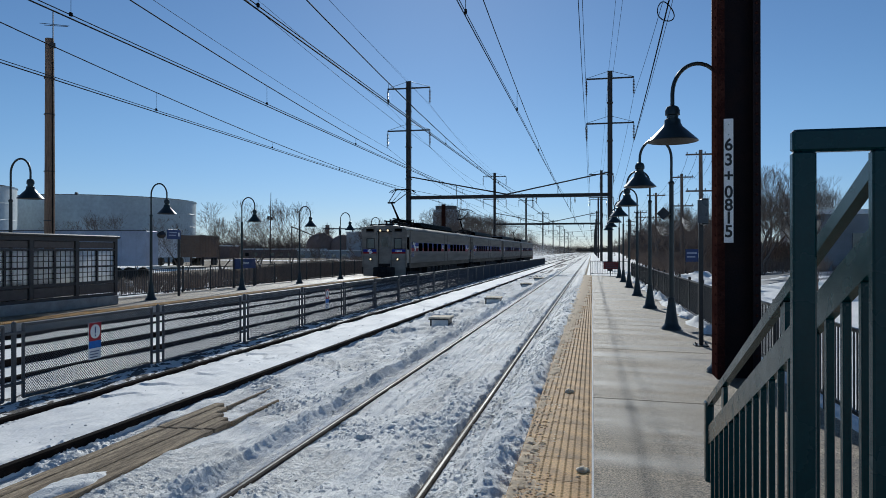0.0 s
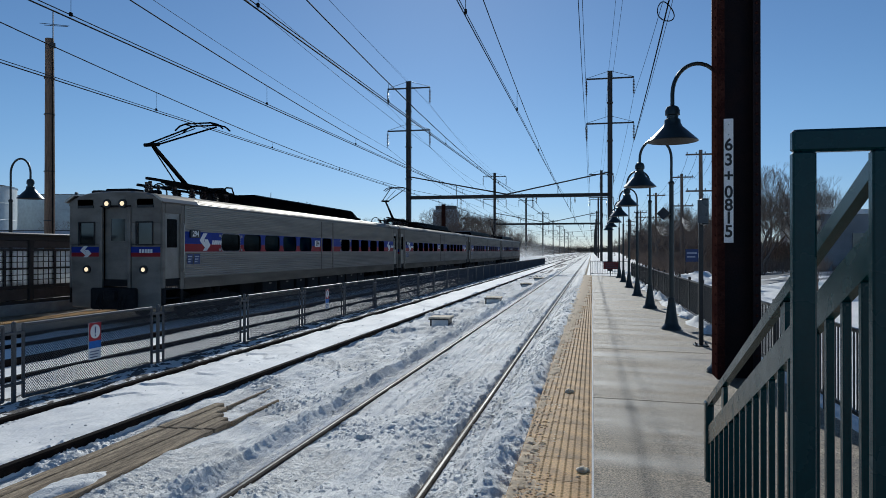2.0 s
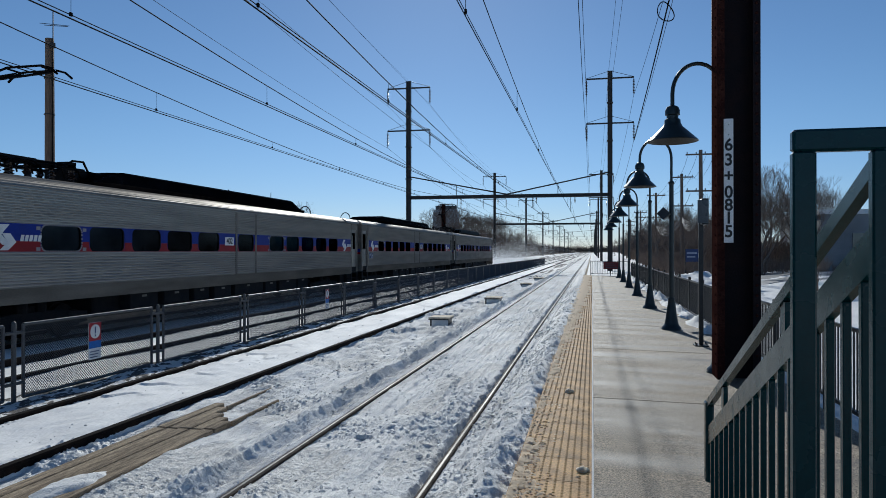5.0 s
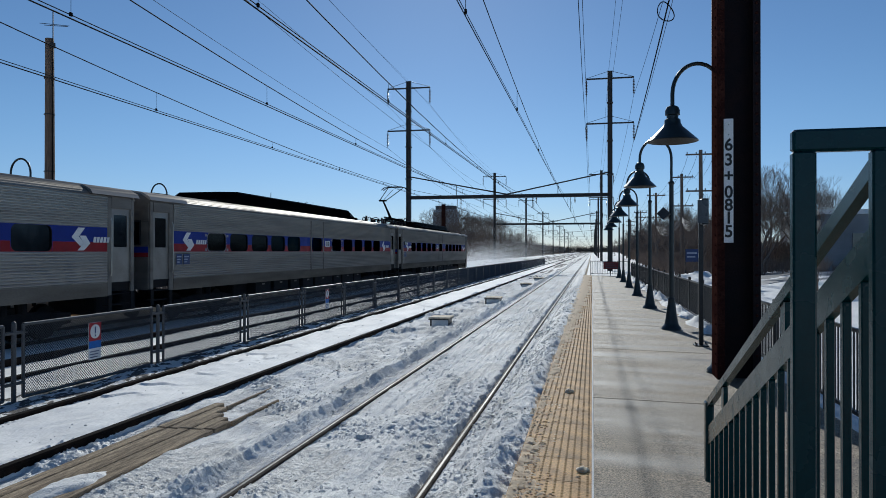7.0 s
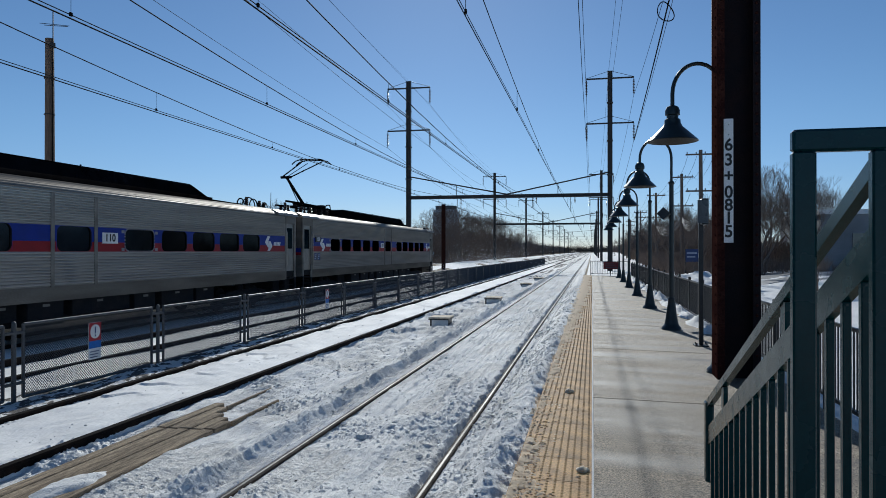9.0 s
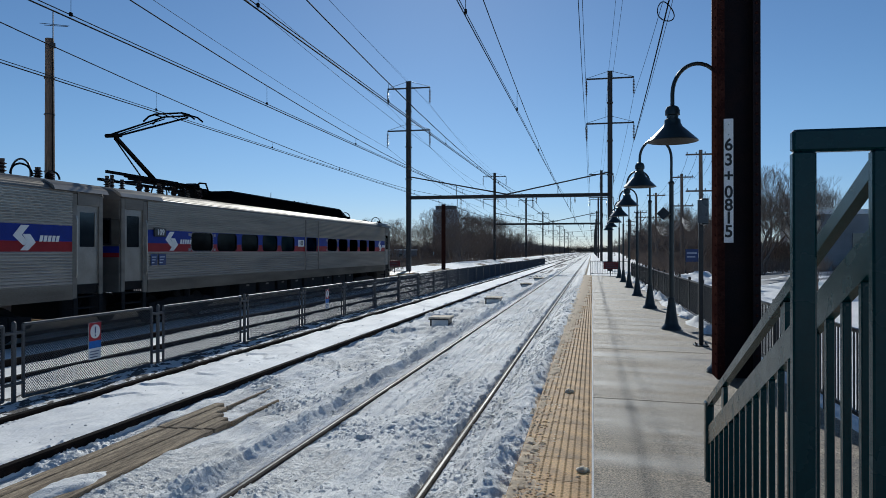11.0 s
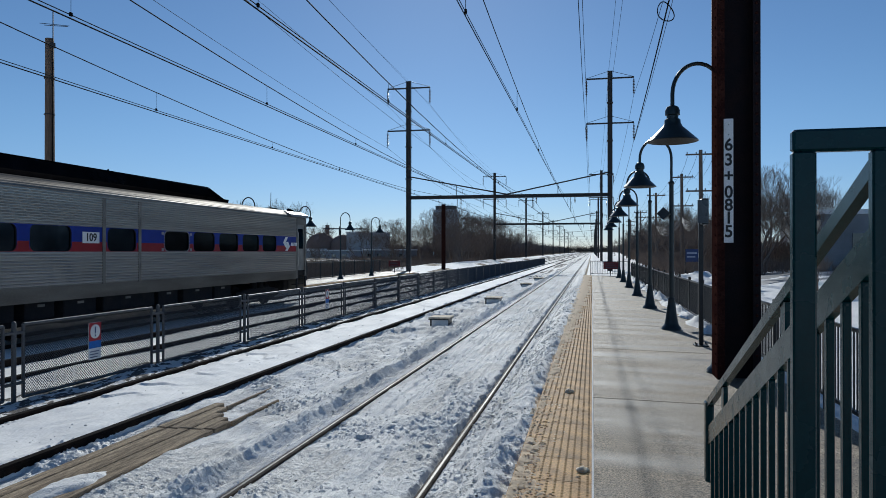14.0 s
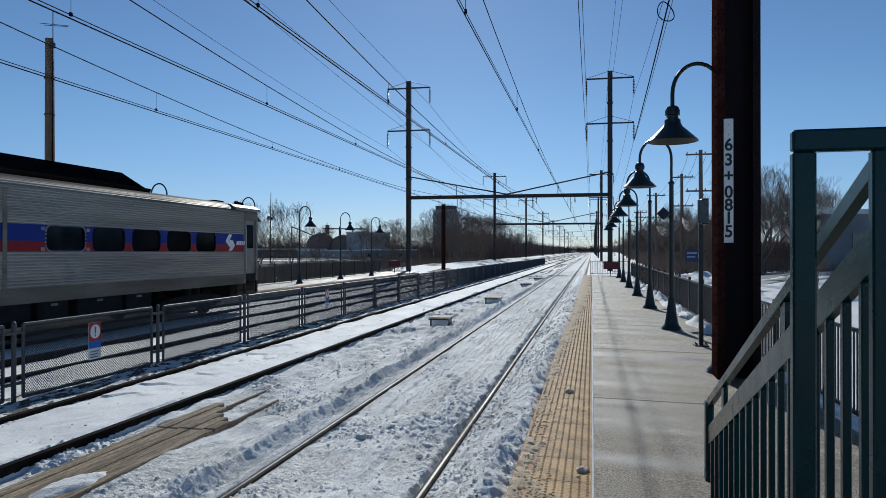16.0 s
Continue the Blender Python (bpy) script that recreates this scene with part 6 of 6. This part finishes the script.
tank(-89.0, 115.0, 16.0, 11.2, "huge pale blue-white cylindrical storage tank with shallow roof")
t2 = tank(-92.0, 80.0, 12.1, 11.0, "huge white storage tank with a dark name on its wall")
for k in range(3):
    a = radians(-38 + 7 * k)
    part("name_bar", Geo().box(12.08 * math.cos(a) - 0.25, 12.08 * math.sin(a) - 0.45, 8.6, 12.08 * math.cos(a) + 0.12, 12.08 * math.sin(a) + 0.45, 10.2), BLACK_INK, t2)


def standpipe(x, y, r, z1):
    th = thing("water_tower", "pale grey domed standpipe water tower behind bare trees", "water tower", at=(x, y, -3))
    h = z1 + 3
    part("shell", Geo().lathe([(r, 0), (r, h - r * 0.4), (r * 0.97, h - r * 0.25), (r * 0.8, h - r * 0.1), (r * 0.4, h), (0.1, h + 0.1)], 40), TANK_WHITE, th, smooth=True)
    part("rail", Geo().lathe([(r * 0.8, h - r * 0.1), (r * 0.8, h + 0.9)], 40, caps=False), GALVANISED, th)


standpipe(-50.6, 243.0, 4.7, 17.0)


def low_building(x, y, w, l, h, mat, label, name="warehouse", pitched=0.0, bays=6, group="distant buildings"):
    th = thing(name, label, "building", group, at=(x, y, -2.6))
    g = Geo()
    g.box(-w / 2, -l / 2, 0, w / 2, l / 2, h)
    part("wall", g, mat, th)
    if pitched:
        part("roof", Geo().plate_x([(-l / 2 - 0.3, h), (l / 2 + 0.3, h), (0, h + pitched)], -w / 2 - 0.3, w / 2 + 0.3), SNOW, th)
    else:
        part("roof", Geo().box(-w / 2 - 0.2, -l / 2 - 0.2, h, w / 2 + 0.2, l / 2 + 0.2, h + 0.35), SNOW, th, "snow-covered flat roof")
    for k in range(bays):
        xx = -w / 2 + w * (k + 0.5) / bays
        wn = part("window", Geo().box(xx - w / bays * 0.2, -l / 2 - 0.06, h * 0.62, xx + w / bays * 0.2, -l / 2 + 0.02, h * 0.8), WINDOW_DARK, th)
    return th


low_building(-72, 186, 15, 10, 4.6, BUILDING_GREY, "low white works trailer with snow on its roof", bays=5)
low_building(-58.5, 200, 13, 12, 4.8, BUILDING_DARK, "pale industrial shed with snow on its roof", bays=4)
low_building(-92, 200, 22, 12, 5.0, BRICK_BROWN, "low brown works building with snow on its roof", bays=8)
low_building(-122, 190, 30, 18, 6.0, BRICK_BROWN, "low brown factory building with snow on its roof", bays=9)
low_building(-70.5, 216, 11.5, 10, 10.4, BUILDING_GREY, "plain pale blue process building", bays=0)
th = thing("silo_works", "brown industrial domes with a chimney and gantry", "factory", "distant buildings", at=(-82.6, 215, -2.6))
for x, r in ((-3.7, 4.9), (3.9, 4.2)):
    part("dome", Geo().lathe([(r, 0), (r, 6.2), (r * 0.93, 6.2 + r * 0.35), (r * 0.7, 6.2 + r * 0.65), (r * 0.3, 6.2 + r * 0.86), (0.1, 6.2 + r * 0.9)], 28, (x, 0, 0)), BRICK_BROWN, th, smooth=True)
part("chimney", Geo().tube([(-3.2, 4, 0), (-3.2, 4, 13.2)], [0.8, 0.65], 14), BRICK_BROWN, th)
part("conveyor", Geo().rod((-3, 0, 11.9), (12, 0, 11.7), 0.22, n=6), GALVANISED, th)
part("conveyor", Geo().rod((-14, 0, 12.6), (-6, 0, 9.5), 0.2, n=6), GALVANISED, th)
for x, h in ((-14, 12.8), (2.5, 12.6), (7, 12.4), (12, 11.7)):
    part("leg", Geo().rod((x, 0, 0), (x, 0, h), 0.18, n=6), GALVANISED, th)
th = thing("radio_mast", "thin grey radio mast with short cross arms", "mast", at=(-57.2, 118, -2.6))
part("mast", Geo().tube([(0, 0, 0), (0, 0, 9), (0.1, 0, 15.2)], [0.16, 0.1, 0.05], 8), STEEL_DARK, th)
part("cross_arm", Geo().rod((-0.7, 0, 10.4), (0.7, 0, 10.2), 0.08, n=6), STEEL_DARK, th)
part("aerial", Geo().box(-0.5, -0.2, 10.3, -0.2, 0.2, 10.9).box(0.2, -0.2, 10.2, 0.5, 0.2, 10.8), STEEL_DARK, th)


def trailer(x, y, turn, L, mat, label, marks=False):
    th = thing("box_trailer", label, "trailer", "parked trailers", at=(x, y, -0.4 if y < 60 else 0.0), turn=turn)
    part("box", Geo().box(-L / 2, -1.25, 1.15, L / 2, 1.25, 4.0, c=0.03), mat, th)
    for k in range(int(L / 0.6)):
        xx = -L / 2 + 0.3 + 0.6 * k
        part("rib", Geo().box(xx - 0.03, -1.285, 1.2, xx + 0.03, -1.249, 3.95), mat, th)
    for a in (-1, 1):
        part("top_rail", Geo().box(-L / 2, a * 1.25 - 0.05, 3.98, L / 2, a * 1.25 + 0.05, 4.06), GALVANISED, th)
    for xx in (L / 2 - 1.2, L / 2 - 2.4):
        for a in (-1, 1):
            part("wheel", Geo().tube([(xx, a * 0.95, 0.5), (xx, a * 1.22, 0.5)], 0.5, 16), RUBBER, th)
    part("landing_leg", Geo().box(-L / 2 + 2.4, -0.9, 0, -L / 2 + 2.6, -0.7, 1.2).box(-L / 2 + 2.4, 0.7, 0, -L / 2 + 2.6, 0.9, 1.2), STEEL_DARK, th)
    if marks:
        r = random.Random(5)
        for k in range(7):
            pts = [(-0.5 + k * 0.75 + r.uniform(-0.2, 0.3), -1.29, r.uniform(1.3, 2.3)) for _ in range(5)]
            part("graffiti_stroke", Geo().tube(pts, 0.035, 4), BLACK_INK, th, "black spray-paint scrawl")
    return th


trailer(-43.2, 50.1, 12, 15.5, CONTAINER_BLUE, "long pale box trailer with black scrawls on its side", True)
trailer(-58.7, 46.8, 12, 15.5, CONTAINER_BLUE, "long pale box trailer parked end to end with another")
for x, y in ((-57.2, 84.9), (-54.6, 85.5)):
    trailer(x, y, 102, 9.0, WHITE, "white box trailer parked with closed rear doors")
trailer(-51.9, 86.1, 102, 8.0, POLE_WOOD, "rust-brown shipping box with peeling paint")

low_building(28.3, 65.0, 22, 12, 7.4, BUILDING_DARK, "flat-roofed grey station building beyond the car park", "station_building", 0, 3, "")
bs = post_sign(7.8, 58.0, -0.4, 1.2, 1.0, 2.5, "", "dark blue information board on posts beyond the fence", 2)
bs.rotation_euler = (0, 0, radians(-90))

# snow ploughed into banks beyond the near fence


def bank(x, y):
    k = max(0.0, 1 - ((x - 6.6) / 2.6) ** 2) * max(0.0, 1 - abs(y - 44) / 13) ** 0.4
    return -0.75 + 1.75 * k * (0.75 + 0.35 * noise.noise((x * 0.7, y * 0.3, 0))) + 0.15 * k * noise.noise((x * 2.5, y * 2, 1)) + 0.06 * k * noise.noise((x * 7, y * 6, 2))


snow_strip("snow_bank", "bank of ploughed snow beyond the platform fence", [4.0 + 0.13 * i for i in range(41)], [31 + 0.2 * i for i in range(131)], bank, [SNOW], lambda x, y: 0)

# ---- bare trees and brush ----


def bare_tree(seed, height, spread, twig=0.010, depth=6):
    r = random.Random(seed)
    trunk, crown = Geo(), Geo()

    def grow(p, way, length, rad, level):
        n = 3
        pts, rs = [p], [rad]
        w = way.copy()
        for k in range(n):
            w = (w + Vector((r.gauss(0, 0.13), r.gauss(0, 0.13), r.gauss(0.07, 0.07)))).normalized()
            pts.append(pts[-1] + w * length / n)
            rs.append(rad * (1 - 0.42 * (k + 1) / n))
        (trunk if level < 2 else crown).tube(pts, rs, 7 if level < 2 else 4 if level < 4 else 3, caps=False)
        if level >= depth:
            return
        kids = r.choice((2, 3, 3)) + (1 if level in (0, 3) else 0)
        for k in range(kids):
            i = n if k < 2 else r.randint(1, n)
            side = Vector((r.gauss(0, 1), r.gauss(0, 1), r.gauss(0.28, 0.45))).normalized()
            nw = (w * (1.0 if k == 0 else 0.75) + side * spread * (0.45 if k == 0 else 0.85)).normalized()
            grow(pts[i], nw, length * r.uniform(0.62, 0.86), max(twig, rs[i] * (0.85 if k == 0 else 0.62)), level + 1)

    grow(Vector((0, 0, -0.3)), Vector((0, 0, 1)), height * 0.26, height * 0.019, 0)
    return trunk.mesh("trunk", BARK), crown.mesh("crown", TWIGS)


TREE_KINDS = [bare_tree(11, 10, 0.75, 0.008, 7), bare_tree(23, 10, 0.95, 0.008, 7), bare_tree(37, 10, 0.65, 0.008, 7), bare_tree(41, 10, 0.85, 0.008, 7)]
FAR_KINDS = [bare_tree(5, 10, 0.8, 0.03, 5), bare_tree(6, 10, 0.9, 0.03, 5)]


def tree(x, y, z, height, kind, turn, label, far=False):
    th = thing("tree", label, "tree", "bare trees", at=(x, y, z), turn=turn)
    s = height / 10.0
    for nm, me in zip(("trunk", "crown"), (FAR_KINDS if far else TREE_KINDS)[kind]):
        part(nm, me, None, th).scale = (s, s, s)


rnd = random.Random(12)
for x, y, h in ((13.2, 60, 11.5), (14.2, 62, 11), (15.5, 58, 11.5), (9.6, 66, 8.5), (10.8, 72, 9), (12.2, 80, 10), (14, 76, 10), (11.5, 95, 10), (16, 70, 12), (14, 100, 11), (13, 120, 11), (12.6, 57, 10.5), (14.8, 66, 11.5), (16.8, 63, 11.5), (17.2, 60.5, 11), (17.9, 66, 11.5), (9.0, 84, 9), (10.3, 88, 9.5), (8.8, 104, 10), (11.8, 66, 9.5)):
    tree(x, y, 0.2, (h - 1.9) * 0.98, rnd.randrange(4), rnd.uniform(0, 360), "leafless grey-brown tree with fine spreading twigs")
tree(10.4, 36, -0.1, 3.0, 2, 40, "small bare sapling in the snow")
for x, y, h in ((-42.5, 75, 11.5), (-40, 77, 12), (-37.5, 75, 10.5), (-44.5, 70, 9), (-34.5, 76, 10), (-31.5, 78, 7.5), (-57, 66, 8.8), (-54.5, 67, 8.5), (-51, 66, 8.3), (-48.5, 67, 8.0)):
    tree(x, y, -2.2, h, rnd.randrange(4), rnd.uniform(0, 360), "leafless tree standing in dry brush")
for x, y, h in ((-41, 122, 12), (-38.5, 120, 11), (-35.5, 124, 12), (-33.5, 122, 11.5), (-31.5, 128, 11.5), (-27.8, 138, 16.5), (-26.4, 133, 13), (-25.5, 142, 12), (-24.4, 150, 12), (-40, 140, 11), (-24, 160, 12), (-36.8, 127, 10), (-23.6, 128, 13.5), (-22.6, 120, 12.5), (-24.8, 134, 14.5), (-25.4, 124, 13), (-22.4, 146, 12), (-23.2, 192, 13), (-21.6, 200, 12.5), (-24.5, 206, 14), (-22.2, 214, 13), (-25.8, 198, 13), (-27, 180, 14), (-29, 172, 13)):
    tree(x, y, -2.2, h, rnd.randrange(4), rnd.uniform(0, 360), "tall leafless tree beyond the tracks")
for k in range(56):
    y = rnd.uniform(150, 420)
    tree(-24 - rnd.random() * 16 - (y - 150) * 0.04, y, -2.2, rnd.uniform(8, 12), rnd.randrange(2), rnd.uniform(0, 360), "distant leafless tree in the trackside wood", True)
for k in range(46):
    y = rnd.uniform(110, 420)
    tree(9 + rnd.random() * 22, y, -0.4, rnd.uniform(8, 12), rnd.randrange(2), rnd.uniform(0, 360), "distant leafless tree in the trackside wood", True)


def brush(name, label, count, place, seed, hmin, hmax, w=0.012):
    r = random.Random(seed)
    g = Geo()
    for _ in range(count):
        x, y, z, s = place(r)
        h = r.uniform(hmin, hmax) * s
        for _ in range(5):
            a, lean = r.uniform(0, 6.28), r.uniform(0.1, 0.55)
            dx, dy = math.cos(a) * lean * h, math.sin(a) * lean * h
            k = w * (1 + y * 0.012)
            p0, p1, p2 = (x, y, z), (x + dx * 0.4, y + dy * 0.4, z + h * 0.6), (x + dx, y + dy, z + h * r.uniform(0.8, 1.1))
            g.add([(p0[0] - k, p0[1], p0[2]), (p0[0] + k, p0[1], p0[2]), (p1[0] + k * 0.8, p1[1], p1[2]), (p1[0] - k * 0.8, p1[1], p1[2]), p2], [(0, 1, 2, 3), (3, 2, 4)])
            q = (p1[0] + r.gauss(0, 0.25) * h, p1[1] + r.gauss(0, 0.25) * h, p1[2] + 0.35 * h)
            g.add([(p1[0] - k * 0.6, p1[1], p1[2]), (p1[0] + k * 0.6, p1[1], p1[2]), q], [(0, 1, 2)])
    return tagged(part(name, g, TWIGS), label, "brush", kind="stuff")


def left_band(r):
    y = 36 * math.exp(r.random() ** 0.7 * 2.1)
    return -22.5 - max(0.0, 70 - y) * 0.16 - r.random() * (4 + y * 0.20), y, -0.9 - y * 0.004, 0.34 + y * 0.0046


def right_band(r):
    y = 56 * math.exp(r.random() * 1.9)
    return 5.5 + (y - 56) * 0.03 + r.random() * (10 + y * 0.12), y, 0.0, 0.3 + y * 0.005


brush("brush", "tangled brown leafless brush and weeds along the railway", 7500, left_band, 1, 0.8, 2.4)
brush("brush", "dense dark thicket behind the snowy car park", 1100, lambda r: (11 + r.random() * 22, 62 + r.random() * 16, 0.2, 1.0), 8, 1.2, 3.4, 0.02)
brush("brush", "tangled brown leafless brush below the trees", 6000, right_band, 2, 0.7, 2.6)


def wood_edge(name, label, x0, x1, y0, y1, seed, n, k=0.09, tall=1.0):
    r = random.Random(seed)
    g = Geo()
    for _ in range(n):
        t = r.random()
        y = y0 * (y1 / y0) ** t
        x = x0 + (x1 - x0) * t + r.uniform(-8, 8)
        h = r.uniform(4, 11) * tall
        g.add([(x - k * 1.3, y, -2.5), (x + k * 1.3, y, -2.5), (x + 0.05, y, h * 0.6), (x - 0.05, y, h * 0.6)], [(0, 1, 2, 3)])
        for _ in range(9):
            z = r.uniform(0.2, 0.75) * h
            a, L = r.uniform(0, 6.28), r.uniform(1.2, 3.2)
            g.add([(x, y - k, z - k), (x, y + k, z + k), (x + math.cos(a) * L, y + math.sin(a) * L, z + L * r.uniform(0.4, 1.2))], [(0, 1, 2)])
    return tagged(part(name, g, TWIGS), label, "wood", kind="stuff")


wood_edge("far_wood", "distant band of leafless brown woodland", -34, -50, 170, 1500, 4, 2600)
wood_edge("far_wood", "distant band of leafless brown woodland", 16, 40, 130, 1500, 5, 2600)
wood_edge("far_wood", "far belt of leafless trees behind the yards", -190, -60, 240, 420, 6, 1800)
wood_edge("far_wood", "horizon line of leafless woodland", -420, 420, 1000, 1150, 7, 5200, 0.28, 1.25)


def blown_snow():
    """Powder snow whirled up behind the last car, as many small flakes that travel with it."""
    r = random.Random(21)
    g = Geo()
    for _ in range(110000):
        y = 60 * r.random() ** 2.0
        x = r.gauss(0, 2.2 + y * 0.05)
        z = abs(r.gauss(0, 0.8 + min(1.6, y * 0.04)))
        s = r.uniform(0.011, 0.027)
        g.add([(x + r.gauss(0, s), y + r.gauss(0, s), z + r.gauss(0, s)) for _ in range(3)], [(0, 1, 2)])
    return tagged(part("blown_snow", g, POWDER), "fine powder snow whirled up behind the train", "blown snow", kind="stuff")


powder = blown_snow()

motions()
